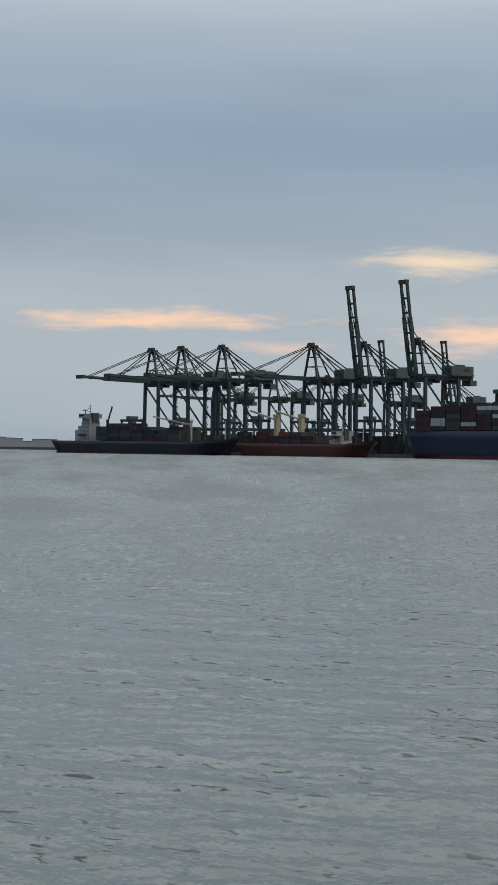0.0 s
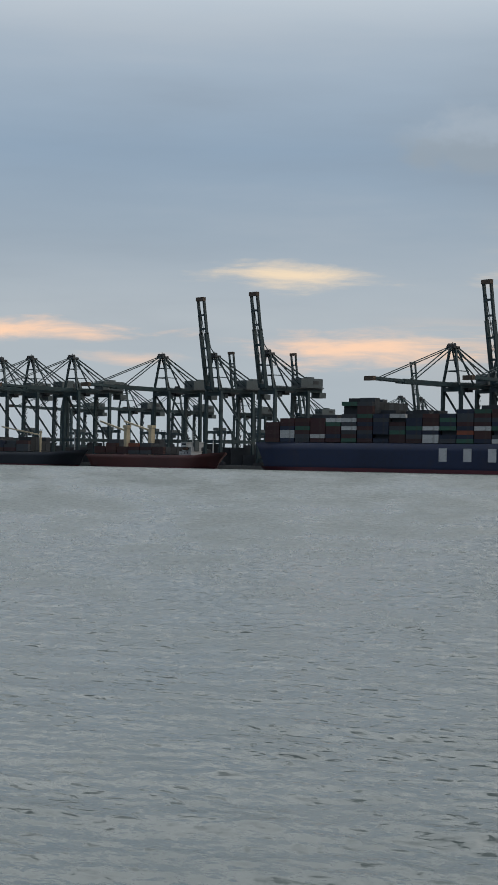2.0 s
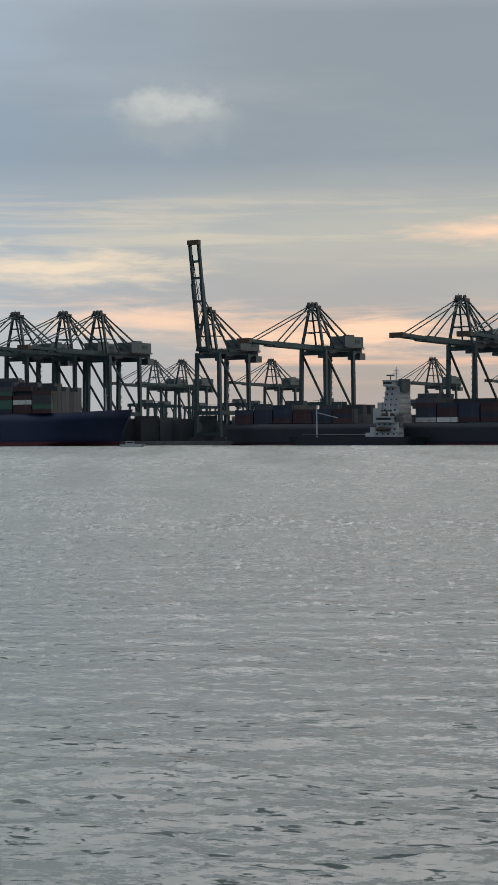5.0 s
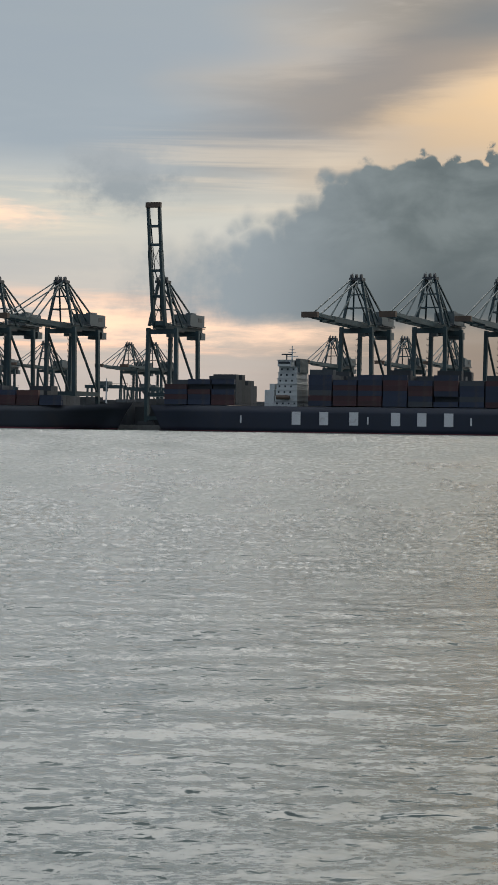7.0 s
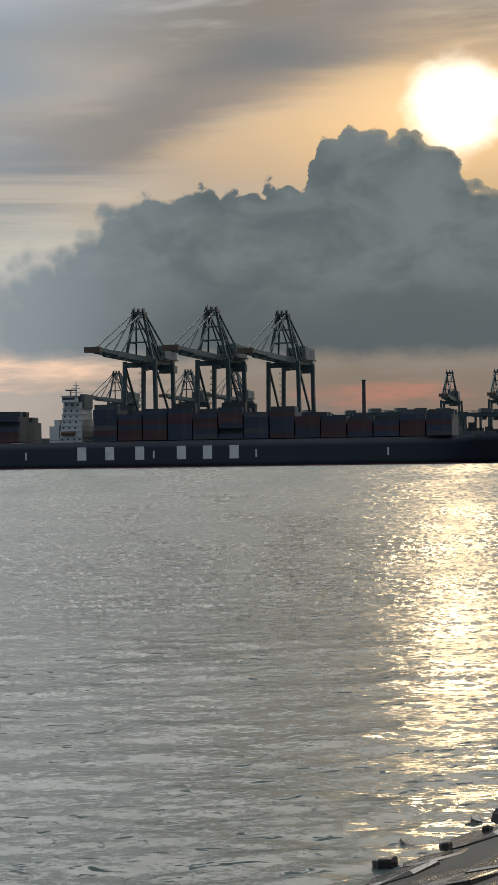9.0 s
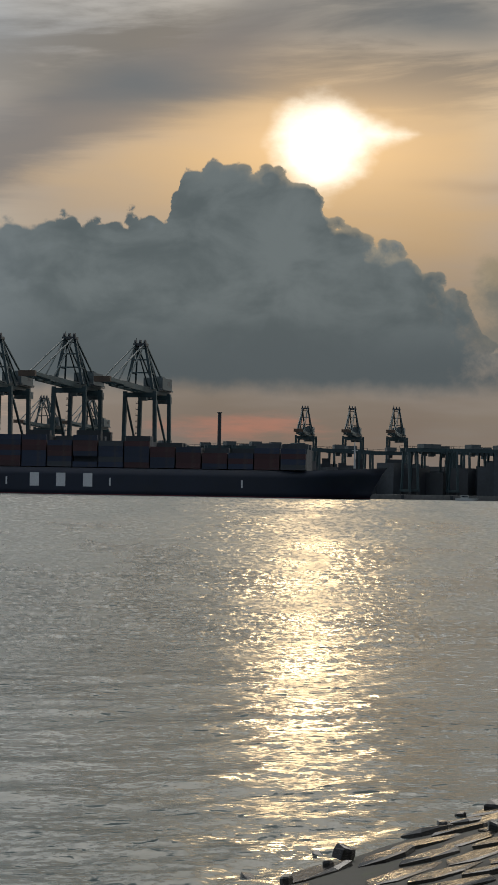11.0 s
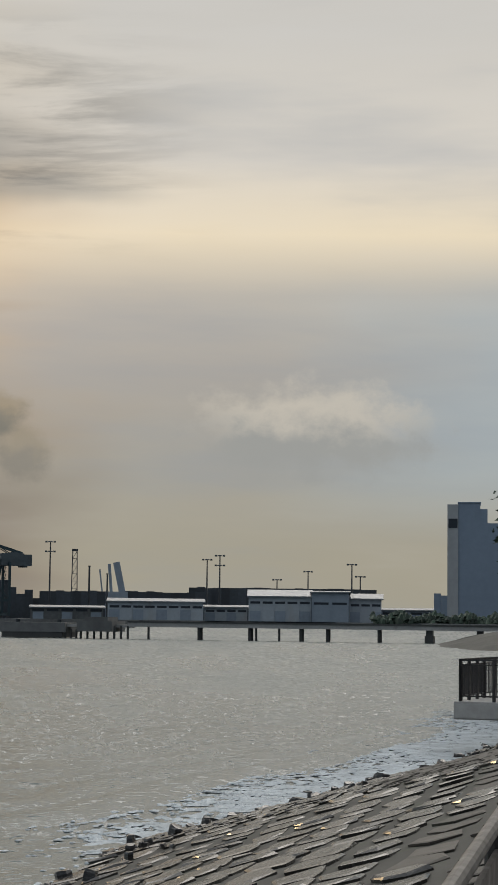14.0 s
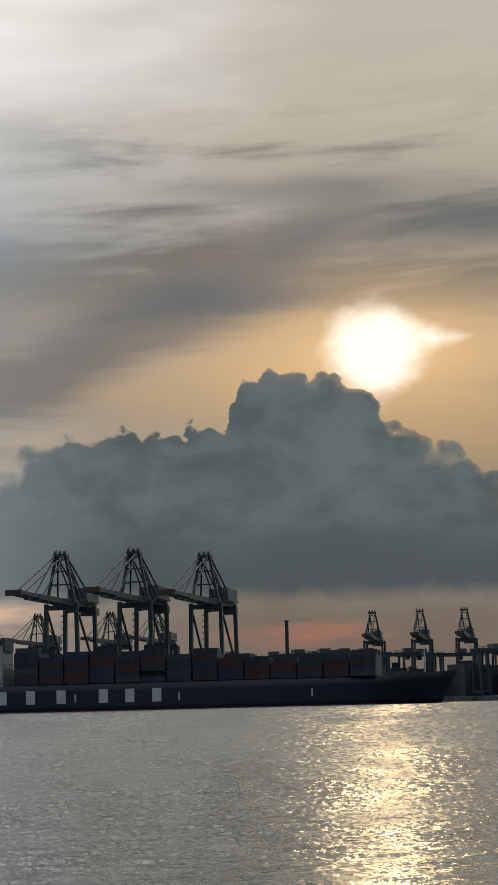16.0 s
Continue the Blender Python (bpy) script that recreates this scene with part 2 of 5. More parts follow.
        sky = w.mix(fac, sky, tone)

    clear = w.tree.nodes.new("ShaderNodeTexSky")
    clear.sky_type, clear.sun_disc = "NISHITA", False
    clear.sun_elevation, clear.sun_rotation = radians(SUN_HEIGHT), radians(SUN_BEARING)
    thin = w.tree.nodes.new("ShaderNodeBackground")
    w.put(thin.inputs[0], clear.outputs[0])
    thin.inputs[1].default_value = 0.05
    veil = w.tree.nodes.new("ShaderNodeBackground")
    w.put(veil.inputs[0], sky)
    veil.inputs[1].default_value = 1.0
    both = w.tree.nodes.new("ShaderNodeMixShader")
    both.inputs[0].default_value = 0.995
    w.put(both.inputs[1], thin.outputs[0])
    w.put(both.inputs[2], veil.outputs[0])
    out = w.tree.nodes.new("ShaderNodeOutputWorld")
    w.put(out.inputs[0], both.outputs[0])


paint_sky()

sun = new("sun", bpy.data.lights.new("sun", "SUN"))
sun.data.energy, sun.data.angle, sun.data.color = 0.050, radians(1.6), (1.0, 0.70, 0.36)
_b, _e = radians(SUN_BEARING), radians(SUN_HEIGHT)
sun.matrix_world = look((math.sin(_b) * 100, math.cos(_b) * 100, math.tan(_e) * 100), (0, 0, 0))


# ---- materials ----
def surface(name, colour, rough=0.6, metal=0.0, grain=1.5, spread=0.25, stain=None, stain_amount=0.4, bump=0.1, bump_scale=None, vary=0.0, island=False):
    """A weathered surface: two scales of variation, optional stains and relief."""
    mat = bpy.data.materials.new(name)
    mat.use_nodes = True
    n = Net(mat.node_tree)
    co = n.tree.nodes.new("ShaderNodeTexCoord").outputs["Object"]
    fine = n.noise(co, grain * 6, 5, 0.6)
    large = n.noise(co, grain * 0.35, 4, 0.55)
    dark = tuple(c * (1 - spread) for c in colour)
    light = tuple(min(1, c * (1 + spread)) for c in colour)
    col = n.mix(n.step(n.add(n.mul(fine, 0.5), n.mul(large, 0.5)), 0.35, 0.65), dark, light)
    if stain:
        streak = n.noise(co, grain * 0.8, 6, 0.65, 0.6)
        col = n.mix(n.mul(n.step(streak, 0.55, 0.7), stain_amount), col, stain)
    if vary:
        info = n.tree.nodes.new("ShaderNodeObjectInfo").outputs["Random"]
        if island:
            info = n.tree.nodes.new("ShaderNodeNewGeometry").outputs["Random Per Island"]
        col = n.mix(1.0, col, n.ramp(info, [(0.0, 1 - vary), (1.0, 1 + vary)]), "MULTIPLY")
    p = n.tree.nodes.new("ShaderNodeBsdfPrincipled")
    n.put(p.inputs["Base Color"], col)
    n.put(p.inputs["Roughness"], n.step(fine, 0.2, 0.8, max(0.02, rough - 0.12), min(1, rough + 0.12)))
    p.inputs["Metallic"].default_value = metal
    if bump:
        b = n.tree.nodes.new("ShaderNodeBump")
        b.inputs["Strength"].default_value = bump
        n.put(b.inputs["Height"], n.noise(co, bump_scale or grain * 4, 6, 0.6))
        n.put(p.inputs["Normal"], b.outputs[0])
    o = n.tree.nodes.new("ShaderNodeOutputMaterial")
    n.put(o.inputs[0], p.outputs[0])
    return mat


NEAR_CHOP, FAR_CHOP = 0.42, 0.92


def sea_material():
    mat = bpy.data.materials.new("sea")
    mat.use_nodes = True
    n = Net(mat.node_tree)
    co = n.tree.nodes.new("ShaderNodeTexCoord").outputs["Object"]
    sp = n.tree.nodes.new("ShaderNodeSeparateXYZ")
    n.put(sp.inputs[0], co)
    x, y, _ = sp.outputs
    # ripples run across the wind, which blows towards the shore
    u = n.add(n.mul(x, 0.82), n.mul(y, -0.57))
    v = n.add(n.mul(x, 0.57), n.mul(y, 0.82))
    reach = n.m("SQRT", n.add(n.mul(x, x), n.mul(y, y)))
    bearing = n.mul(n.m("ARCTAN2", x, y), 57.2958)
    gust = n.noise(n.xyz(n.mul(u, 0.008), n.mul(v, 0.03), 2.0), 1.0, 4, 0.6)
    streak = n.noise(n.xyz(n.mul(bearing, 0.35), n.m("DIVIDE", 420.0, n.add(reach, 12.0)), 12.0), 1.0, 5, 0.65, 0.2)

    def tilt(vector, detail, rough, twist, amount):
        t = n.tree.nodes.new("ShaderNodeTexNoise")
        n.put(t.inputs["Vector"], vector)
        t.inputs["Scale"].default_value = 1.0
        t.inputs["Detail"].default_value, t.inputs["Roughness"].default_value, t.inputs["Distortion"].default_value = detail, rough, twist
        less = n.tree.nodes.new("ShaderNodeVectorMath")
        less.operation = "SUBTRACT"
        n.put(less.inputs[0], t.outputs["Color"])
        less.inputs[1].default_value = (0.5, 0.5, 0.5)
        big = n.tree.nodes.new("ShaderNodeVectorMath")
        big.operation = "MULTIPLY"
        n.put(big.inputs[0], less.outputs[0])
        n.put(big.inputs[1], n.xyz(amount, amount, 0.0))
        return big.outputs[0]

    # fine ripples close in; beyond, glitter dashes tilted in at one angular size
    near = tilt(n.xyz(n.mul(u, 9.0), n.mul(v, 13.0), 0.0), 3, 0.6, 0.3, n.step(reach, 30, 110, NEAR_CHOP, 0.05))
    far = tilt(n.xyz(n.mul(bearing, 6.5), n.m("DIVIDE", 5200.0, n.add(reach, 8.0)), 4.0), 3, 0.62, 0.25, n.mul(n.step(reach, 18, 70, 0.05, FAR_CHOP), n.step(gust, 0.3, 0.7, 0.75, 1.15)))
    # steep little fronts, all turned to the shore, on long gentle backs
    front = n.step(n.noise(n.xyz(n.mul(u, 2.8), n.mul(v, 6.0), 8.0), 1.0, 4, 0.62, 0.6), 0.56, 0.65)
    patch = n.step(n.noise(n.xyz(n.mul(u, 0.16), n.mul(v, 0.24), 3.0), 1.0, 4, 0.6), 0.36, 0.62, 0.25, 1.0)
    push = n.add(n.mul(n.mul(front, patch), n.step(reach, 60, 240, 0.62, 0.22)), n.step(reach, 25, 300, 0.035, 0.07))
    steep = n.xyz(n.mul(push, -0.57), n.mul(push, -0.82), 0.0)
    geo = n.tree.nodes.new("ShaderNodeNewGeometry").outputs["Normal"]
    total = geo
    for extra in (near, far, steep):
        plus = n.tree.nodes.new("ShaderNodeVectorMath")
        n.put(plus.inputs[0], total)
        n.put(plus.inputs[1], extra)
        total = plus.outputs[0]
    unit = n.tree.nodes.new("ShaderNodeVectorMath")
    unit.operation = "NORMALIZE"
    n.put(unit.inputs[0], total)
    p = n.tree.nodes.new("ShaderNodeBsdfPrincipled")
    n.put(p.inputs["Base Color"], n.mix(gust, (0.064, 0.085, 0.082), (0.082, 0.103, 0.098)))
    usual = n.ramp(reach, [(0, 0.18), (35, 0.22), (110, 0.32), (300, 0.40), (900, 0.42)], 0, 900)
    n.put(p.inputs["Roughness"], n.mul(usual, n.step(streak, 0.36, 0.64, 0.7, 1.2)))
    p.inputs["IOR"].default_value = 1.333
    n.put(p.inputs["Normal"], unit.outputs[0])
    o = n.tree.nodes.new("ShaderNodeOutputMaterial")
    n.put(o.inputs[0], p.outputs[0])
    return mat


def glow_material(name, colour, power):
    mat = bpy.data.materials.new(name)
    mat.use_nodes = True
    n = Net(mat.node_tree)
    e = n.tree.nodes.new("ShaderNodeEmission")
    n.put(e.inputs[0], colour)
    e.inputs[1].default_value = power
    o = n.tree.nodes.new("ShaderNodeOutputMaterial")
    n.put(o.inputs[0], e.outputs[0])
    return mat


SEA = sea_material()
TEAL = surface("crane_green_paint", (0.022, 0.047, 0.054), 0.55, grain=0.2, stain=(0.05, 0.04, 0.03), bump=0.03)
STEEL = surface("dark_steel", (0.04, 0.045, 0.05), 0.5, 0.3, grain=0.4, bump=0.03)
CABIN = surface("machinery_house_grey", (0.075, 0.095, 0.10), 0.6, grain=0.15, stain=(0.08, 0.07, 0.06), bump=0.03)
AMBER = surface("faded_warning_orange", (0.07, 0.045, 0.03), 0.6, grain=0.3, bump=0.02)
NAVY = surface("navy_hull_paint", (0.012, 0.022, 0.060), 0.5, grain=0.06, stain=(0.05, 0.035, 0.03), stain_amount=0.25, bump=0.03)
BLACKHULL = surface("black_hull_paint", (0.012, 0.016, 0.024), 0.5, grain=0.06, stain=(0.05, 0.03, 0.02), stain_amount=0.25, bump=0.03)
REDHULL = surface("rusty_red_hull_paint", (0.075, 0.022, 0.020), 0.6, grain=0.08, stain=(0.04, 0.02, 0.015), bump=0.04)
BOOT = surface("red_boot_topping", (0.10, 0.02, 0.03), 0.6, grain=0.1, stain=(0.03, 0.02, 0.02), bump=0.03)
DEEPHULL = surface("deep_navy_hull_paint", (0.008, 0.013, 0.026), 0.5, grain=0.06, stain=(0.04, 0.03, 0.025), stain_amount=0.25, bump=0.03)
WHITE = surface("white_ship_paint", (0.42, 0.44, 0.44), 0.5, grain=0.2, spread=0.08, stain=(0.35, 0.28, 0.22), stain_amount=0.3, bump=0.02)
CREAM = surface("cream_derrick_paint", (0.50, 0.42, 0.28), 0.55, grain=0.3, spread=0.1, stain=(0.25, 0.15, 0.08), bump=0.02)
GLASS = surface("dark_window_glass", (0.02, 0.025, 0.03), 0.12, grain=0.5, spread=0.1, bump=0.0)
LETTER = surface("pale_hull_marking", (0.55, 0.56, 0.56), 0.6, grain=0.3, spread=0.1, stain=(0.25, 0.22, 0.2), bump=0.02)
BOXES = [surface("container_" + k, c, 0.55, grain=0.25, spread=0.18, stain=(0.06, 0.045, 0.035), stain_amount=0.4, bump=0.05, vary=0.2)
         for k, c in (("maroon", (0.046, 0.014, 0.016)), ("rust", (0.060, 0.022, 0.018)), ("navy", (0.014, 0.024, 0.050)), ("slate", (0.045, 0.052, 0.060)),
                      ("oxide", (0.048, 0.018, 0.018)), ("green", (0.035, 0.11, 0.075)), ("white", (0.52, 0.53, 0.52)), ("orange", (0.22, 0.060, 0.028)))]
QUAYSTONE = surface("quay_concrete", (0.13, 0.13, 0.125), 0.85, grain=0.1, stain=(0.05, 0.05, 0.045), bump=0.1)
CONCRETE = surface("pale_weathered_concrete", (0.34, 0.33, 0.31), 0.85, grain=0.8, spread=0.15, stain=(0.16, 0.15, 0.13), bump=0.12)
PILE = surface("dark_wet_pile", (0.055, 0.055, 0.05), 0.6, grain=0.5, stain=(0.03, 0.04, 0.025), bump=0.1)
STONE = surface("revetment_granite", (0.062, 0.054, 0.043), 0.75, grain=1.2, spread=0.35, stain=(0.05, 0.055, 0.035), stain_amount=0.5, bump=0.7, bump_scale=9, vary=0.6)
WETSTONE = surface("wet_dark_granite", (0.032, 0.029, 0.026), 0.22, grain=1.2, spread=0.35, stain=(0.02, 0.03, 0.015), bump=0.45, bump_scale=9, vary=0.35)
MORTAR = surface("sandy_joint_fill", (0.045, 0.043, 0.035), 0.9, grain=1.5, spread=0.3, stain=(0.04, 0.055, 0.02), stain_amount=0.6, bump=0.4)
RAILPAINT = surface("dark_brown_rail_paint", (0.030, 0.026, 0.024), 0.4, 0.2, grain=2, bump=0.03)
SHED = surface("pale_shed_cladding", (0.36, 0.39, 0.41), 0.6, grain=0.1, spread=0.1, stain=(0.3, 0.28, 0.25), bump=0.03)
SHEDGREY = surface("blue_grey_cladding", (0.24, 0.28, 0.32), 0.6, grain=0.1, spread=0.1, stain=(0.15, 0.15, 0.15), bump=0.03)
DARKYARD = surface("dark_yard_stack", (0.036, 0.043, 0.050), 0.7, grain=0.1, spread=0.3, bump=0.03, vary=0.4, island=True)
ROOF = surface("grey_metal_roof", (0.20, 0.21, 0.22), 0.4, 0.3, grain=0.1, spread=0.1, bump=0.03)
SILOWALL = surface("silo_blue_grey_concrete", (0.20, 0.25, 0.31), 0.8, grain=0.06, spread=0.08, stain=(0.13, 0.16, 0.19), bump=0.03)
# the silo's left face gets a paler colour to stand for light on it
SILOLIT = surface("silo_lit_side_concrete", (0.33, 0.34, 0.34), 0.8, grain=0.06, spread=0.08, stain=(0.3, 0.3, 0.3), bump=0.03)
BARK = surface("tree_bark", (0.07, 0.05, 0.035), 0.9, grain=2, bump=0.5)
LEAF = surface("dark_tree_leaf", (0.022, 0.045, 0.020), 0.6, grain=1, spread=0.3, bump=0.0, vary=0.45, island=True)
SCRUB = surface("shore_scrub_leaf", (0.035, 0.055, 0.035), 0.7, grain=0.3, spread=0.3, bump=0.0, vary=0.4, island=True)
FOAM = surface("sea_foam", (0.46, 0.49, 0.50), 0.7, grain=3, spread=0.25, stain=(0.10, 0.12, 0.12), stain_amount=0.9, bump=0.4)
PAVING = surface("promenade_paving", (0.09, 0.08, 0.07), 0.8, grain=1.5, bump=0.15)
SIGNPALE = surface("faded_notice_board", (0.42, 0.45, 0.50), 0.5, grain=3, spread=0.1, bump=0.0)
LAMPGLOW = glow_material("lit_lamp", (1.0, 0.92, 0.8), 6.0)


# ---- mesh helpers ----
class Mesh:
    """Gathers boxes, beams and prisms into one mesh."""

    def __init__(self):
        self.v, self.f = [], []

    def quadbox(self, corners):
        k = len(self.v)
        self.v += [tuple(c) for c in corners]
        self.f += [tuple(k + i for i in q) for q in ((0, 3, 2, 1), (4, 5, 6, 7), (0, 1, 5, 4), (1, 2, 6, 5), (2, 3, 7, 6), (3, 0, 4, 7))]
        return self

    def box(self, x0, y0, z0, x1, y1, z1):
        return self.quadbox([(x0, y0, z0), (x1, y0, z0), (x1, y1, z0), (x0, y1, z0), (x0, y0, z1), (x1, y0, z1), (x1, y1, z1), (x0, y1, z1)])

    def beam(self, a, b, w, h=None):
        """A square bar from a to b, w wide and h deep."""
        a, b, h = Vector(a), Vector(b), h or w
        d = (b - a).normalized()
        up = Vector((0, 0, 1)) if abs(d.z) < 0.9 else Vector((0, 1, 0))
        s = d.cross(up).normalized() * w / 2
        t = s.cross(d).normalized() * h / 2
        return self.quadbox([a - s - t, a + s - t, a + s + t, a - s + t, b - s - t, b + s - t, b + s + t, b - s + t])

    def tube(self, a, b, r0, r1=None, sides=8):
        a, b, r1 = Vector(a), Vector(b), r0 if r1 is None else r1
        d = (b - a).normalized()
        up = Vector((0, 0, 1)) if abs(d.z) < 0.9 else Vector((0, 1, 0))
        s = d.cross(up).normalized()
        t = s.cross(d)
        k = len(self.v)
        for p, r in ((a, r0), (b, r1)):
            for i in range(sides):
                g = 2 * math.pi * i / sides
                self.v.append(tuple(p + (s * math.cos(g) + t * math.sin(g)) * r))
        self.f += [(k + i, k + (i + 1) % sides, k + sides + (i + 1) % sides, k + sides + i) for i in range(sides)]
        self.f += [tuple(k + i for i in reversed(range(sides))), tuple(k + sides + i for i in range(sides))]
        return self

    def prism(self, outline, z0, z1):
        k, n = len(self.v), len(outline)
        self.v += [(x, y, z0) for x, y in outline] + [(x, y, z1) for x, y in outline]
        self.f += [(k + i, k + (i + 1) % n, k + n + (i + 1) % n, k + n + i) for i in range(n)]
        self.f += [tuple(k + i for i in reversed(range(n))), tuple(k + n + i for i in range(n))]
        return self

    def data(self, name, material):
        me = bpy.data.meshes.new(name)
        me.from_pydata(self.v, [], self.f)
        me.materials.append(material)
        me.update()
        return me


def part(name, mesh, material, parent, label=""):
    ob = new(name, mesh.data(name, material) if isinstance(mesh, Mesh) else mesh)
    ob.parent = parent
    return tagged(ob, label=label)


def thing(name, label, category, m=None, group="", kind=""):
    ob = tagged(new(name), label, category, group, kind)
    if m is not None:
        ob.matrix_basis = m
    return ob


def solid(name, mesh, material, label, category, m=None, group="", kind=""):
    ob = tagged(new(name, mesh.data(name, material)), label, category, group, kind)
    if m is not None:
        ob.matrix_basis = m
    return ob


def spot(bearing, metres):
    b = radians(bearing)
    return math.sin(b) * metres, math.cos(b) * metres


def facing(bearing, metres, z, toward):
    """A pose at that bearing and range whose -y side looks back along the bearing `toward`."""
    x, y = spot(bearing, metres)
    return pose(x, y, z, 0, 0, -toward)


# ---- sea and land ----
def sea_sheet():
    """One sheet to the horizon: real waves in the near harbour, flat beyond them."""
    r = np.random.default_rng(5)
    bearings = np.radians(np.concatenate([np.arange(-180, -12, 4.0), np.arange(-12, 86, 0.13), np.arange(86, 180, 4.0)]))
    ranges = [2.0, 6.0, 10.0]
    while ranges[-1] < 150:
        ranges.append(ranges[-1] * 1.0042 + 0.012)
    ranges = np.array(ranges + [170, 200, 260, 400, 800, 1600, 3200, 5600])
    x = (np.sin(bearings)[None, :] * ranges[:, None]).ravel()
    y = (np.cos(bearings)[None, :] * ranges[:, None]).ravel()
    reach = np.hypot(x, y)
    z = np.zeros_like(x)
    gust = 0.8 + 0.28 * np.sin(x * 0.31 + y * 0.12 + 1.0) * np.sin(y * 0.23 - x * 0.07) + 0.22 * np.sin(x * 0.9 - y * 0.4) * np.sin(y * 0.71 + x * 0.2 + 2.0)
    for k in range(46):
        length = 0.26 * (2.6 / 0.26) ** (k / 45) * r.uniform(0.9, 1.1)
        angle = radians(-125) + r.normal(0, 0.62)
        slope = 0.022 if length < 0.8 else 0.011
        phase = 2 * np.pi / length * (x * np.cos(angle) + y * np.sin(angle)) + r.uniform(0, 6.28)
        crest = np.sin(phase + 0.5 * np.sin(phase * 0.37 + k))
        z += slope * length / 6.283 * crest * (gust if length < 1.6 else 1.0) * np.clip((reach - 3) / 9, 0, 1) * np.clip((150 - reach) / 40, 0, 1) * np.clip(length / reach * 90, 0, 1)
    z += 1.2 * np.maximum(z, 0) ** 1.5
    rows, cols = len(ranges), len(bearings)
    i, k = np.meshgrid(np.arange(rows - 1), np.arange(cols), indexing="ij")
    j = (k + 1) % cols
    quads = np.stack([i * cols + k, (i + 1) * cols + k, (i + 1) * cols + j, i * cols + j], -1).reshape(-1, 4)[:, ::-1]
    me = bpy.data.meshes.new("water")
    me.vertices.add(len(x))
    me.vertices.foreach_set("co", np.stack([x, y, z], -1).ravel())
    me.loops.add(quads.size)
    me.loops.foreach_set("vertex_index", quads.ravel())
    me.polygons.add(len(quads))
    me.polygons.foreach_set("loop_start", np.arange(0, quads.size, 4))
    me.polygons.foreach_set("use_smooth", np.ones(len(quads), dtype=bool))
    me.update(calc_edges=True)
    me.materials.append(SEA)
    return tagged(new("water", me), "grey rippled sea water under an evening sky", "water", kind="structure")


water = sea_sheet()

QUAY = 2.6
QUAY_LINE = [spot(-4.6, 1520), spot(1.9, 1362), spot(10.8, 1193), spot(18.6, 1120), spot(25.2, 1080), spot(33.6, 1020), spot(44.0, 965), spot(49, 985), spot(54.5, 1010), spot(59, 1000), spot(64, 960), spot(70, 900), spot(78, 800)]


def terminal_ground():
    outline = list(QUAY_LINE) + [spot(84, 700), spot(90, 1500), spot(80, 3300), spot(40, 3300), spot(0, 3000), spot(-4.4, 2400)]
    me = Mesh().prism(outline[::-1], -6, QUAY)
    return solid("ground", me, QUAYSTONE, "grey concrete container terminal ground behind a quay wall", "ground", kind="structure")


terminal_ground()


# ---- ship-to-shore cranes ----
BOOM_Z, APEX_Z = 54.4, 79.0


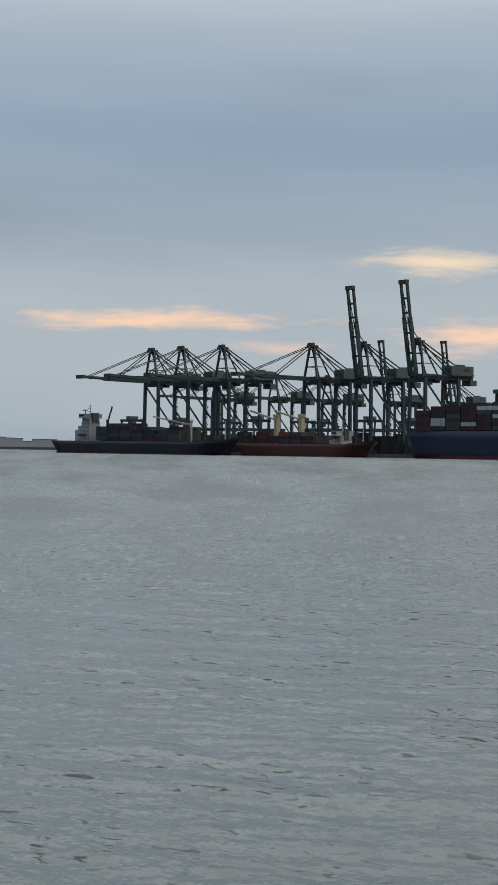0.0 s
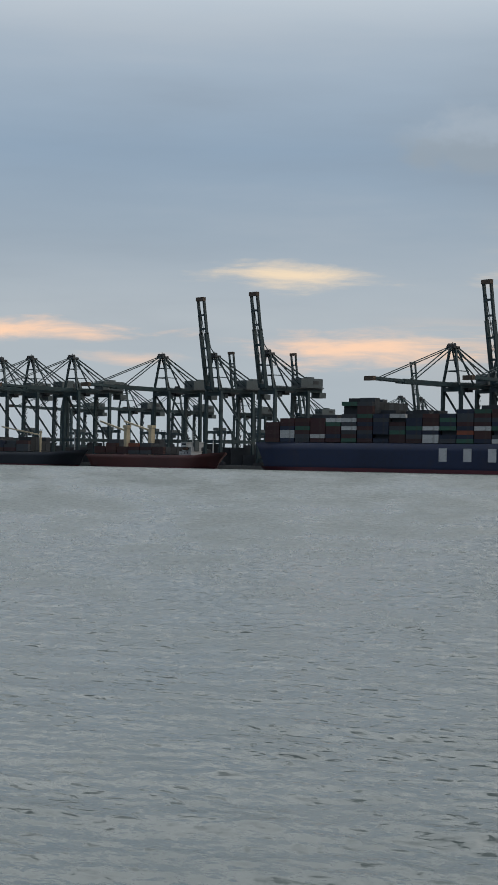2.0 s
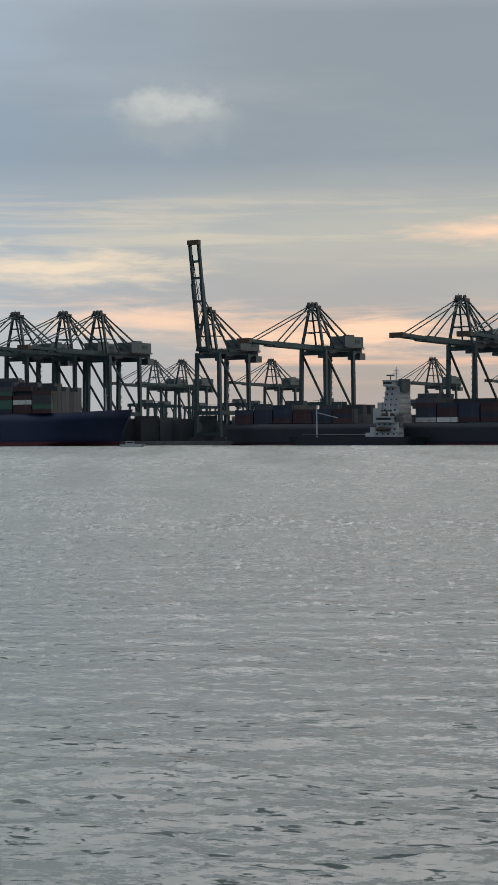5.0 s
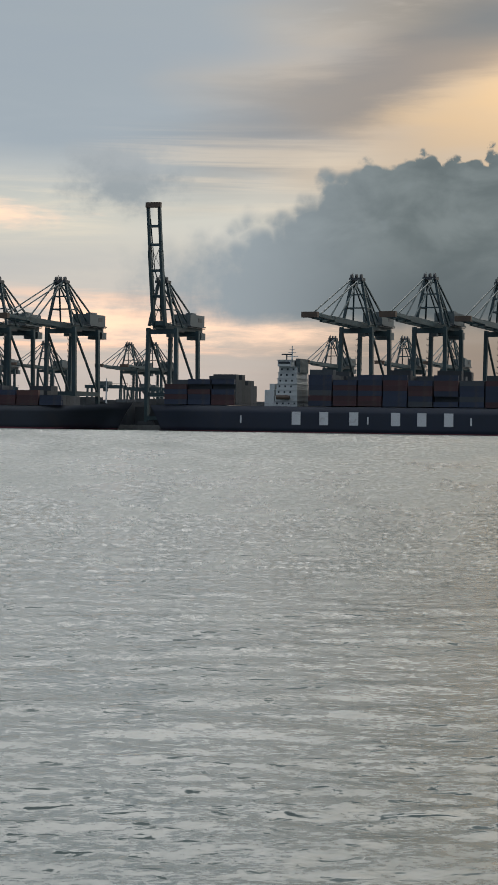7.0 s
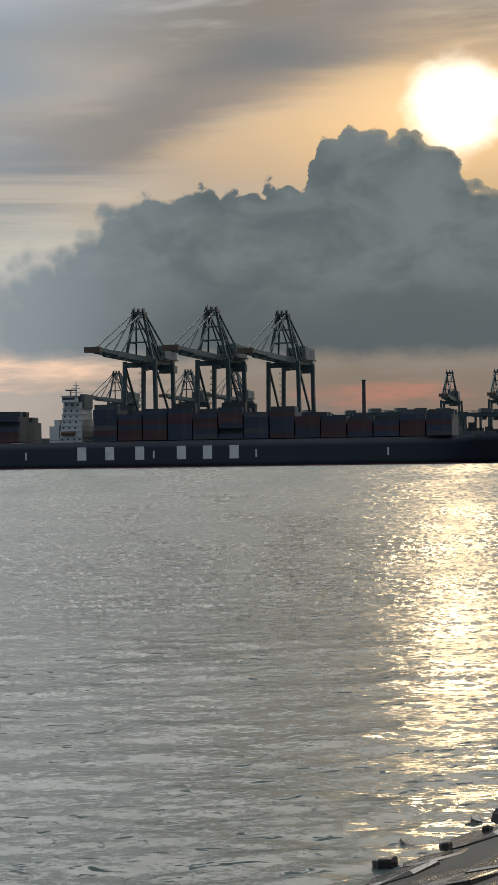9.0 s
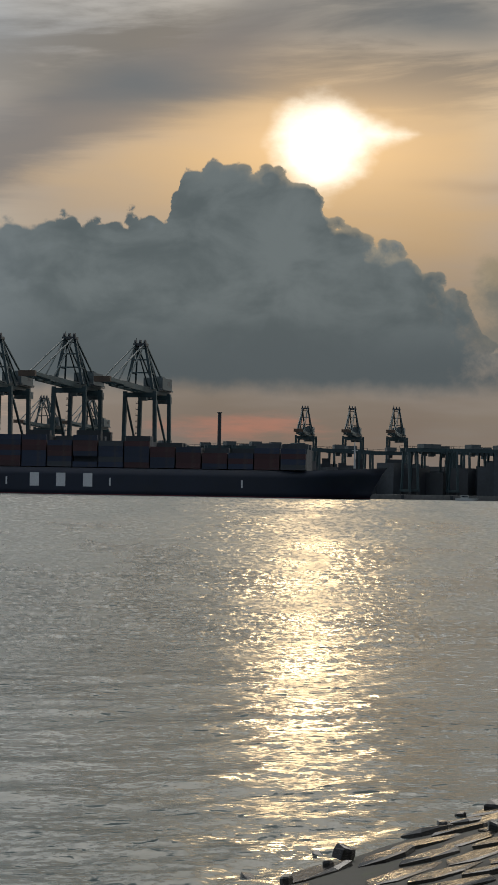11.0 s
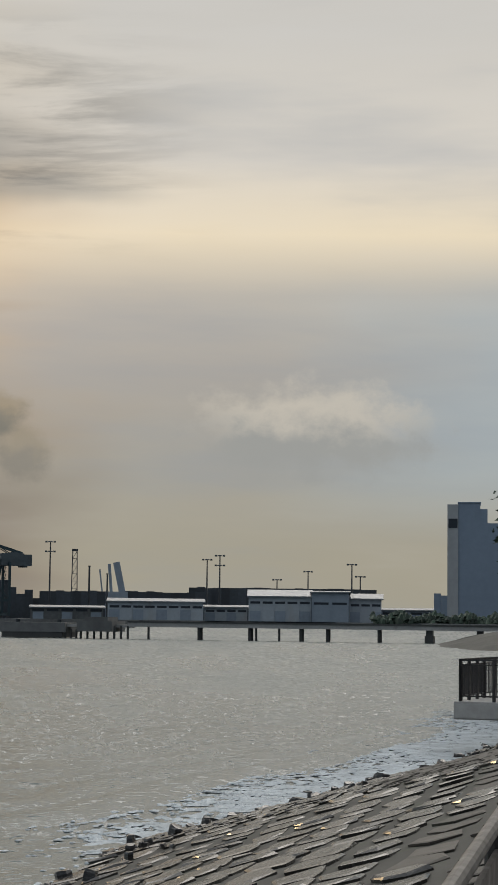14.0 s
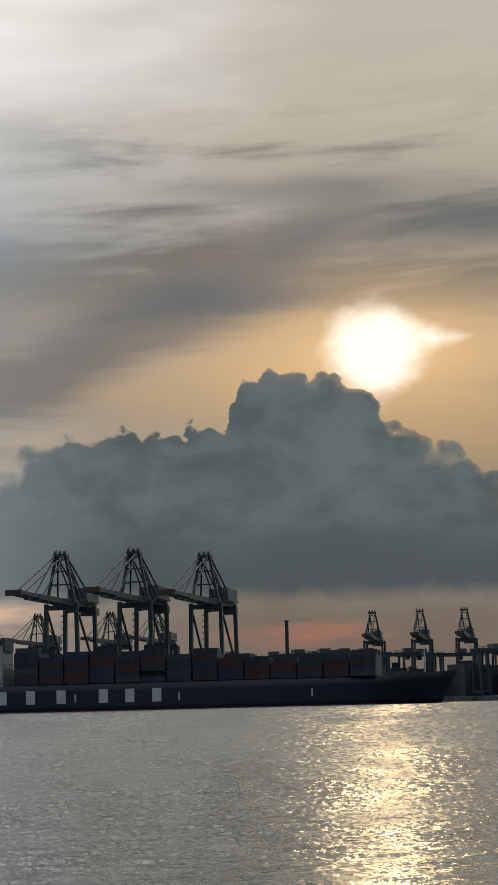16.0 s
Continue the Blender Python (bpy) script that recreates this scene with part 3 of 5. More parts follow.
def shore_crane(raised):
    """Water side is +y; the origin lies on the quay under the water-side legs."""
    c = thing("container_crane", "tall dark green ship-to-shore container crane with its boom raised" if raised else "tall dark green ship-to-shore container crane with its boom lowered", "crane", group="container cranes on the quay")
    for x in (-9, 9):
        for y in (0, -30):
            leg = part("leg", Mesh().beam((x, y, 1.8), (x * 0.92, y, BOOM_Z - 1), 1.9, 2.2), TEAL, c)
            part("bogie", Mesh().box(x - 4.5, y - 0.8, 0, x + 4.5, y + 0.8, 2.2).box(x - 5.2, y - 0.5, 0.3, x + 5.2, y + 0.5, 1.2), STEEL, leg, "dark steel wheel bogie")
    for x in (-9, 9):
        part("portal_beam", Mesh().beam((x * 0.98, 0, 17), (x * 0.98, -30, 17), 1.6, 2.4), TEAL, c)
        part("diagonal_brace", Mesh().beam((x * 0.93, -1, BOOM_Z - 4), (x * 0.97, -29, 18.5), 1.0), TEAL, c)
    for y in (0, -30):
        part("sill_beam", Mesh().beam((-9, y, 4), (9, y, 4), 1.5, 2.0), TEAL, c)
        part("cross_beam", Mesh().beam((-8.6, y, BOOM_Z - 3), (8.6, y, BOOM_Z - 3), 1.8, 2.6), TEAL, c)
        part("cross_beam", Mesh().beam((-8.8, y, 17), (8.8, y, 17), 1.4, 2.0), TEAL, c)
    g = Mesh()
    for x in (-3.2, 3.2):
        g.beam((x, 4, BOOM_Z), (x, -47, BOOM_Z), 1.5, 3.2)
    for y in range(-46, 4, 7):
        g.beam((-3, y, BOOM_Z), (3, y, BOOM_Z), 0.7, 1.2)
    part("main_girder", g, TEAL, c)
    walkway = Mesh()
    for x in (-5.4, 5.4):
        walkway.beam((x, 3, BOOM_Z + 0.6), (x, -46, BOOM_Z + 0.6), 1.2, 0.25)
        for y in range(-46, 4, 4):
            walkway.beam((x * 1.08, y, BOOM_Z + 0.6), (x * 1.08, y, BOOM_Z + 1.8), 0.15)
        walkway.beam((x * 1.08, 3, BOOM_Z + 1.8), (x * 1.08, -46, BOOM_Z + 1.8), 0.15)
    part("walkway", walkway, STEEL, c)
    hinge = Vector((0, 4, BOOM_Z))
    turn = Matrix.Rotation(radians(81 if raised else 0.8), 3, "X")

    def on(x, y, z):
        return hinge + turn @ Vector((x, y, z))
    boom = part("boom", Mesh().beam(on(-3.3, 1.4, 0), on(3.3, 1.4, 0), 1.6, 2.4), TEAL, c)
    for x in (-3.3, 3.3):
        part("boom_chord", Mesh().beam(on(x, 0, 0), on(x, 41, 0.1), 1.5, 2.8), TEAL, boom)
        part("boom_chord", Mesh().beam(on(x, 40, 0.2), on(x, 66, 0.7), 1.5, 1.8), TEAL, boom)
    for y in (16, 30, 44, 54):
        part("cross_tie", Mesh().beam(on(-3.3, y, 0), on(3.3, y, 0), 0.8, 1.4), TEAL, boom)
    for y in (2, 16, 30):
        for q in (-3.3, 3.3):
            part("brace", Mesh().beam(on(q, y, 0), on(-q, y + 14, 0), 0.22), TEAL, boom)
    tip = Mesh()
    tip.beam(on(-4.2, 65.4, 0.5), on(4.2, 65.4, 0.5), 2.6, 2.8)
    part("boom_tip", tip, AMBER, c, "boom end painted warning orange")
    a = Mesh()
    for x in (-1, 1):
        a.beam((x * 7.5, 1, BOOM_Z), (x * 2.4, 0, APEX_Z), 1.3, 1.4)
        a.beam((x * 6.5, -13, BOOM_Z), (x * 2.2, -1.5, APEX_Z - 1), 0.9)
        a.beam((x * 5.6, 1, BOOM_Z + 9), (x * 5.2, -9.5, BOOM_Z + 9), 0.6)
        a.beam((x * 4.3, 0.5, BOOM_Z + 16), (x * 4.0, -5.5, BOOM_Z + 16), 0.5)
    for z, w in ((9, 5.7), (16, 4.3), (22, 3)):
        a.beam((-w, 0.6, BOOM_Z + z), (w, 0.6, BOOM_Z + z), 0.7)
    part("apex_frame", a, TEAL, c)
    head = Mesh().box(-3.6, -3, APEX_Z - 1.2, 3.6, 2.6, APEX_Z + 0.3)
    for x in (-2.6, 0, 2.6):
        head.tube((x - 0.5, 1, APEX_Z + 1), (x + 0.5, 1, APEX_Z + 1), 1.3, sides=10)
    head.beam((3.2, -2.4, APEX_Z), (3.2, -2.4, APEX_Z + 3.4), 0.25)
    part("sheave_head", head, STEEL, c)
    back = Mesh()
    for x in (-2.6, 2.6):
        back.beam((x, -1, APEX_Z), (x * 1.2, -44, BOOM_Z + 1.5), 0.75)
        back.beam((x, -1, APEX_Z - 1), (x * 1.2, -29, BOOM_Z + 1.5), 0.65)
    part("backstay", back, TEAL, c)
    fore = Mesh()
    for x in (-2.4, 2.4):
        if raised:
            fore.beam((x, 1, APEX_Z), on(x, 30, 3), 0.5)
            fore.beam(on(x, 30, 3), on(x, 58, 1), 0.4)
        else:
            fore.beam((x, 1, APEX_Z), on(x, 58, 1), 0.55)
            fore.beam((x, 1, APEX_Z), on(x, 31, 1), 0.6)
    part("forestay", fore, TEAL, c)
    house = part("machinery_house", Mesh().box(-5.5, -46, BOOM_Z + 1.8, 5.5, -26, BOOM_Z + 8).box(-6.2, -46.6, BOOM_Z + 1.2, 6.2, -25.4, BOOM_Z + 1.8).box(-3, -40, BOOM_Z + 8, 1, -34, BOOM_Z + 9.2), CABIN, c, "grey machinery house")
    part("vent_panel", Mesh().box(-5.62, -42, BOOM_Z + 4, -5.5, -37, BOOM_Z + 6.4), STEEL, house)
    part("electric_house", Mesh().box(-4.5, -50, BOOM_Z - 5.5, 4.5, -44, BOOM_Z - 1.6), CABIN, c)
    cab_y = -16 if raised else 8 - 22
    trolley = part("trolley", Mesh().box(-4.4, cab_y - 4, BOOM_Z - 2.6, 4.4, cab_y + 4, BOOM_Z - 1.5).box(-2.4, cab_y - 2, BOOM_Z - 4.2, 2.4, cab_y + 2, BOOM_Z - 2.6), STEEL, c)
    part("operator_cab", Mesh().box(-1.6, cab_y + 4, BOOM_Z - 5.6, 1.6, cab_y + 7, BOOM_Z - 2.4), CABIN, trolley)
    stairs = Mesh()
    z = 4.0
    side = 1
    while z < BOOM_Z - 4:
        stairs.box(8.3, -33.6, z, 11.2, -31.2, z + 0.25)
        stairs.beam((9.0, -31.6 if side > 0 else -33.2, z), (9.0, -33.2 if side > 0 else -31.6, z + 3.4), 0.7, 0.3)
        for px, py in ((8.4, -33.5), (11.1, -33.5), (11.1, -31.3)):
            stairs.beam((px, py, z), (px, py, z + 1.2), 0.14)
        stairs.beam((8.4, -33.5, z + 1.2), (11.1, -33.5, z + 1.2), 0.16)
        z += 3.4
        side = -side
    part("stair_tower", stairs, STEEL, c)
    reel = Mesh().tube((9.6, -4, 8.5), (10.4, -4, 8.5), 3.0, sides=14)
    part("cable_reel", reel, STEEL, c)
    return c


CRANE_NORMAL = 58.0   # bearing at which the cranes are seen end on


def crane_pose(bearing, metres, z=QUAY, normal=CRANE_NORMAL, size=1.0):
    x, y = spot(bearing, metres)
    return pose(x, y, z, 0, 0, 180 - normal)


low_crane = shore_crane(False)
high_crane = shore_crane(True)
LOW = [(-2.1, 1440, 50), (-0.85, 1415, 51), (1.9, 1374, 53), (10.8, 1205, 58), (13.75, 1182, 58), (16.1, 1176, 58), (17.55, 1168, 58), (18.6, 1162, 58),
       (25.19, 1096, 59), (29.72, 1051, 59), (31.67, 1045, 59), (33.65, 1035, 60), (42.71, 985, 62), (44.95, 975, 62), (47.12, 1008, 63),
       (52.21, 1749, 57), (53.66, 1744, 58), (55.01, 1740, 59),
       (0.76, 1900, 52), (-1.0, 1950, 52), (2.4, 1950, 52), (9.25, 2100, 54), (20.3, 1876, 58), (21.15, 1870, 58), (23.9, 1860, 58), (28.85, 1850, 60), (31.6, 1850, 60), (33.2, 1850, 60), (35.75, 1850, 60), (36.5, 1840, 60),
       (42.0, 1660, 62), (44.2, 1650, 62), (45.6, 1650, 62)]
HIGH = [(3.5, 1350, 55), (5.15, 1300, 56), (12.28, 1195, 58), (21.95, 1130, 59), (36.75, 1022, 61), (4.3, 1995, 52), (6.2, 2000, 52), (9.85, 2130, 54), (14.6, 2120, 56)]
low_crane.matrix_basis = crane_pose(-3.01, 1474, normal=49)
for bearing, metres, normal in LOW:
    copy_thing(low_crane, crane_pose(bearing, metres, normal=normal))
high_crane.matrix_basis = crane_pose(*HIGH[0][:2], normal=HIGH[0][2])
for bearing, metres, normal in HIGH[1:]:
    copy_thing(high_crane, crane_pose(bearing, metres, normal=normal))


# ---- ships ----
def between(p, q):
    """A pose at p whose x axis runs to q, on the water."""
    a = math.degrees(math.atan2(q[1] - p[1], q[0] - p[0]))
    return pose(p[0], p[1], 0, 0, 0, a), math.hypot(q[0] - p[0], q[1] - p[1])


def hull_mesh(length, beam, z0, z1, flare=9.0, stern=5.0):
    """Stations from stern to bow; the side swells from the waterline to the deck."""
    me = Mesh()
    stations = []
    for k in range(25):
        s = k / 24
        wide = 1.0
        if s < 0.12:
            wide = 0.72 + 0.28 * math.sin(s / 0.12 * math.pi / 2)
        if s > 0.80:
            wide = max(0.02, 1 - ((s - 0.80) / 0.20) ** 2.2)
        wide_top = max(wide, 1 - ((s - 0.88) / 0.12) ** 2.6 if s > 0.88 else wide)
        wide_top = max(0.04, wide_top)
        if s < 0.12:
            wide_top = 0.94 + 0.06 * s / 0.12
        ring = []
        for h in (0.0, 0.25, 0.5, 0.75, 1.0):
            w = wide + (wide_top - wide) * h ** 1.4
            x = s * length + (flare * h ** 1.3 if s > 0.7 else 0) * max(0, (s - 0.7) / 0.3) - (stern * h if s < 0.2 else 0) * max(0, (0.2 - s) / 0.2)
            sheer = 2.5 * max(0, (s - 0.85) / 0.15) ** 1.5 if z1 > 5 else 0
            ring.append((x, w * beam / 2, z0 + (z1 - z0 + sheer) * h))
        stations.append(ring)
    for ring in stations:
        for x, y, z in ring:
            me.v.append((x, -y, z))
        for x, y, z in reversed(ring):
            me.v.append((x, y, z))
    n = 10
    for k in range(24):
        for i in range(n):
            j = (i + 1) % n
            me.f.append((k * n + i, (k + 1) * n + i, (k + 1) * n + j, k * n + j))
    me.f.append(tuple(reversed(range(n))))
    me.f.append(tuple(24 * n + i for i in range(n)))
    return me


def container_mesh(name, material):
    """A forty-foot box: corner posts and rails stand proud of ribbed sides."""
    L, W, H = 12.19, 2.44, 2.59
    me = Mesh().box(0.08, 0.06, 0.08, L - 0.08, W - 0.06, H - 0.06)
    for x in (0, L - 0.2):
        for y in (0, W - 0.2):
            me.box(x, y, 0, x + 0.2, y + 0.2, H)
    me.box(0.2, 0, H - 0.14, L - 0.2, 0.12, H).box(0.2, 0, 0, L - 0.2, 0.12, 0.16)
    return me.data(name, material)


BOX_MESHES = [container_mesh("container", m) for m in BOXES]
TONES = ("maroon", "rust red", "navy blue", "slate grey", "oxide red", "green", "white", "orange")
TIER, BAY = 2.62, 12.9


def load_boxes(rng, base, start, count, y, z, tiers, weights, group, inner_rows, holds):
    """Outer row box by box as things; the rows behind as one joined cargo."""
    inner = Mesh()
    for k in range(count):
        if k in holds:
            continue
        h = tiers(k)
        for t in range(h):
            tone = rng.choices(range(8), weights)[0]
            if rng.random() < 0.03:
                continue
            ob = new("container", BOX_MESHES[tone])
            ob.matrix_basis = base @ pose(start + k * BAY + rng.uniform(-0.08, 0.08), y + rng.uniform(-0.05, 0.05), z + t * TIER)
            tagged(ob, "%s forty-foot shipping container stacked on a ship's deck" % TONES[tone], "container", group)
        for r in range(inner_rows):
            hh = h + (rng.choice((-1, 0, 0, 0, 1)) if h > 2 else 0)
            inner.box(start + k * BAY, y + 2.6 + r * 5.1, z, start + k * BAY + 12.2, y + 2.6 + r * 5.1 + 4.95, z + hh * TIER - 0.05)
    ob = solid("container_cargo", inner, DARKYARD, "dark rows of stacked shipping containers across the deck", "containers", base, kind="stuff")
    return ob


def superstructure(ship, x, y0, y1, z, decks, width, taper, funnel=True, step=2.9, annex=True):
    """Deckhouse of stacked decks with window bands, bridge wings, mast and funnel."""
    for d in range(decks):
        inset = taper * d
        house = part("deck", Mesh().box(x + inset, y0 + inset * 0.4, z + d * step, x + width - inset * 0.3, y1 - inset * 0.4, z + (d + 1) * step - 0.25)
                     .box(x + inset - 0.3, y0 + inset * 0.4 - 0.35, z + (d + 1) * step - 0.25, x + width - inset * 0.3 + 0.3, y1 - inset * 0.4 + 0.35, z + (d + 1) * step), WHITE, ship, "white painted deckhouse level")
        yy = y0 + inset * 0.4
        xx = x + inset + 1.0
        while xx < x + width - inset * 0.3 - 1.4:
            part("window", Mesh().box(xx, yy - 0.06, z + d * step + 1.1, xx + 0.9, yy, z + d * step + 2.0), GLASS, house)
            xx += 3.1
    top = z + decks * step
    bridge = part("bridge", Mesh().box(x + taper * decks, y0 - 3, top, x + width * 0.8, y1 + 3, top + 3).box(x + taper * decks - 0.5, y0 - 3.4, top + 3, x + width * 0.8 + 0.5, y1 + 3.4, top + 3.4), WHITE, ship)
    part("window", Mesh().box(x + taper * decks + 0.4, y0 - 3.08, top + 1.3, x + width * 0.8 - 0.4, y0 - 3, top + 2.4), GLASS, bridge)
    mast = Mesh().tube((x + width * 0.5, (y0 + y1) / 2, top + 3), (x + width * 0.5, (y0 + y1) / 2, top + 11), 0.5, 0.2)
    for h, w in ((5.5, 3.2), (7.5, 2.2), (9, 1.4)):
        mast.beam((x + width * 0.5 - w, (y0 + y1) / 2, top + h), (x + width * 0.5 + w, (y0 + y1) / 2, top + h), 0.3)
    part("radar_mast", mast, WHITE, ship)
    low = max(1, decks // 2)
    if annex:
        part("side_house", Mesh().box(x - 5.5, y0 + 1, z, x - 0.4, y1 - 1, z + low * step - 0.3).box(x - 3.2, y0 + 2, z + low * step - 0.3, x - 0.4, y1 - 2, z + (low + 1) * step), WHITE, ship)
    part("radar_scanner", Mesh().beam((x + width * 0.28, y0 + 1, top + 6.2), (x + width * 0.72, y0 + 1, top + 6.2), 0.5, 0.7).tube((x + width * 0.5, y0 + 1, top + 3.3), (x + width * 0.5, y0 + 1, top + 6.2), 0.35), STEEL, ship)
    part("exhaust_casing", Mesh().box(x + width * 0.8 + 0.6, y0 + 3, top - step, x + width + 0.6, y1 - 3, top + 4.2), CABIN, ship, "grey exhaust casing")
    part("lifeboat", Mesh().tube((x + 1.5, y0 - 1.3, z + 1.6 * step), (x + width * 0.7, y0 - 1.3, z + 1.6 * step), 1.1, sides=8), AMBER, ship, "faded orange lifeboat")
    if funnel:
        part("funnel", Mesh().box(x - 9, (y0 + y1) / 2 - 4, z, x - 3, (y0 + y1) / 2 + 4, z + decks * step + 1.5), STEEL, ship, "dark funnel")


def make_ship(label, p0, p1, beam, height, paint, boot=1.6):
    m, length = between(p0, p1)
    ship = thing("container_ship", label, "ship", m)
    hull = part("hull", hull_mesh(length, beam, -1.0, height), paint, ship)
    for p in hull.data.polygons:
        p.use_smooth = len(p.vertices) == 4
    part("boot_topping", hull_mesh(length * 0.999, beam + 0.12, -1.2, boot, flare=1.0, stern=0.5), BOOT, hull, "dull red waterline band")
    rail = Mesh()
    for k in range(int(length * 0.1), int(length * 0.97), 7):
        rail.beam((k, -beam / 2 + 0.4, height), (k, -beam / 2 + 0.4, height + 1.2), 0.12)
    rail.beam((length * 0.1, -beam / 2 + 0.4, height + 1.2), (length * 0.9, -beam / 2 + 0.4, height + 1.2), 0.12)
    part("deck_rail", rail, STEEL, ship)
    fore = Mesh().tube((length * 0.975, 0, height + 2), (length * 0.975, 0, height + 15), 0.5, 0.25).beam((length * 0.975 - 1.5, 0, height + 11), (length * 0.975 + 1.5, 0, height + 11), 0.3)
    part("foremast", fore, WHITE, ship)
    return ship, hull, m, length


def marking(hull, beam, spans, z0, z1):
    """Pale painted blocks in place of the name on the side, each a block with a notch."""
    for x0, x1 in spans:
        w = x1 - x0
        part("name_block", Mesh().box(x0 + w * 0.16, -beam / 2 - 0.09, z0, x1 - w * 0.16, -beam / 2 + 0.05, z1), LETTER, hull, "pale painted block on the hull side")


def along(m, bearing, beam):
    """Where a bearing from the promenade meets the viewer's side of a ship."""
    o, d = m.translation - m.to_3x3() @ Vector((0, beam / 2, 0)), m.to_3x3() @ Vector((1, 0, 0))
    s, c = math.sin(radians(bearing)), math.cos(radians(bearing))
    return (o.y * s - o.x * c) / (d.x * c - d.y * s)


rng = random.Random(4)

# the large navy ship
B1 = 44.0
navy, navy_hull, m_navy, l_navy = make_ship("long navy blue container ship with a white deckhouse, fully loaded", spot(5.6, 1268), spot(19.2, 1085), B1, 18.5, NAVY, 2.4)
HOUSE1 = along(m_navy, 13.25, B1)
superstructure(navy, HOUSE1, -14, -4, 18.5, 9, 7, 0.1, False, annex=False)
part("wing_frame", Mesh().box(HOUSE1 - 1, -21.5, 18.5, HOUSE1 + 7, -17.6, 47).box(HOUSE1 + 7, -21.5, 42.8, HOUSE1 + 34, -16, 46.2), WHITE, navy, "white deckhouse wing standing over the cargo")
marking(navy_hull, B1, [(along(m_navy, b, B1) - 4.4, along(m_navy, b, B1) + 4.4) for b in (10.55, 11.3, 12.05)], 7.4, 15.6)


def tiers_navy(k):
    return (5, 6, 6, 6, 6, 10, 10, 7, 7, 7, 7, 7, 8, 8, 8, 8, 7, 7, 8, 7, 7, 6, 5, 3)[min(k, 23)]


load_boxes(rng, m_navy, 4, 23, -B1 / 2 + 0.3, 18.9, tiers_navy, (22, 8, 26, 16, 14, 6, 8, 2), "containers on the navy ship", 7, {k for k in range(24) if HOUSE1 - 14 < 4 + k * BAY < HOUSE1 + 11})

# the long dark ship with pale lettering blocks
B2 = 42.0
dark, dark_hull, m_dark, l_dark = make_ship("long dark navy container ship with pale letter blocks on its side", spot(37.1, 985), spot(54.2, 925), B2, 13.2, DEEPHULL, 0.5)


HOUSE2 = along(m_dark, 40.15, B2)
superstructure(dark, HOUSE2, -17, 4, 13.2, 7, 12, 0.35, False)
marking(dark_hull, B2, [(along(m_dark, b, B2) - 3.4, along(m_dark, b, B2) + 3.4) for b in (40.9, 41.75, 42.67, 43.95, 44.75, 45.57)], 4.0, 10.6)
ticks = [along(m_dark, b, B2) for b in (39.2, 43.1, 46.25, 50.3)]
for t in ticks:
    part("draught_mark", Mesh().box(t - 0.4, -B2 / 2 - 0.08, 4.6, t + 0.4, -B2 / 2 + 0.05, 8.4), LETTER, dark_hull)


def tiers_dark(k):
    return (4, 5, 5, 4, 4, 5, 6, 5, 6, 6, 5, 6, 5, 5, 4, 4, 3, 3, 4, 4, 4, 3, 2)[min(k, 22)]


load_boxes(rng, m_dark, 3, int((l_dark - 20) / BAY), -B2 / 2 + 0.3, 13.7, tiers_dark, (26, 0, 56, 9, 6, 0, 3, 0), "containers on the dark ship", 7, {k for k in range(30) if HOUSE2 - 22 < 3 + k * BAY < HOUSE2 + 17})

# the black ship before the lone crane
B3 = 34.0
black, black_hull, m_black, l_black = make_ship("black-hulled container ship with a white aft deckhouse", spot(23.1, 1092), spot(35.4, 985), B3, 12.0, BLACKHULL, 0.8)
HOUSE3 = along(m_black, 27.15, B3)
superstructure(black, HOUSE3, -13, 3, 12.0, 7, 11, 0.4, False)


def tiers_black(k):
    return (3, 3, 4, 3, 3, 3, 4, 4, 4, 5, 4, 4, 4, 4, 3, 3, 2)[min(k, 16)]


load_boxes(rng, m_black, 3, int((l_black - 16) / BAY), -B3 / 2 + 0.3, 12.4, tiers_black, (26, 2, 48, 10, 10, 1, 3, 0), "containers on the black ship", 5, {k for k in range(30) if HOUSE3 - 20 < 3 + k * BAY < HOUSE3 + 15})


def bunker_tanker():
    m, length = between(spot(24.6, 1030), spot(28.5, 1008))
    t = thing("bunker_tanker", "small dark bunker tanker with a white aft deckhouse alongside a ship", "ship", m)
    part("hull", hull_mesh(length, 15, -1, 4.5, 3, 1), BLACKHULL, t)
    superstructure(t, length * 0.66, -6, 6, 4.5, 3, 13, 0.5, False, 2.6)
    pipes = Mesh()
    for y in (-4, 0, 4):
        pipes.tube((6, y, 5.6), (length * 0.64, y, 5.6), 0.35)
    part("deck_pipes", pipes, STEEL, t)
    part("deck_crane", Mesh().tube((14, -3, 4.5), (14, -3, 22), 0.5, 0.3).beam((14, -3, 18), (26, -3, 15), 0.4), WHITE, t)
    return t


bunker_tanker()


def feeder_ship():
    s, hull, m, length = make_ship("small dark blue feeder ship with white aft deckhouse", spot(-5.55, 1470), spot(-0.6, 1345), 28.0, 9.5, BLACKHULL, 0.8)
    superstructure(s, length * 0.13, -9, 3, 9.5, 6, 12, 0.5, False)
    crane = Mesh().tube((length * 0.26, 0, 9), (length * 0.26, 0, 26), 1.1).beam((length * 0.26, 0, 24), (length * 0.26 + 5, 0, 36), 0.9)
    part("cargo_crane", crane, STEEL, s)
    crane = Mesh().tube((length * 0.80, -4, 9), (length * 0.80, -4, 25), 0.8).beam((length * 0.80, -4, 22), (length * 0.80 - 40, -4, 28), 0.9)
    part("cargo_crane", crane, CREAM, s)
    load_boxes(rng, m, length * 0.27, int(length * 0.52 / BAY), -28 / 2 + 0.4, 10.0, lambda k: (4, 4, 4, 3, 3, 3, 3, 2, 2)[min(k, 8)], (10, 4, 40, 20, 6, 2, 2, 0), "containers on the feeder ship", 4, ())


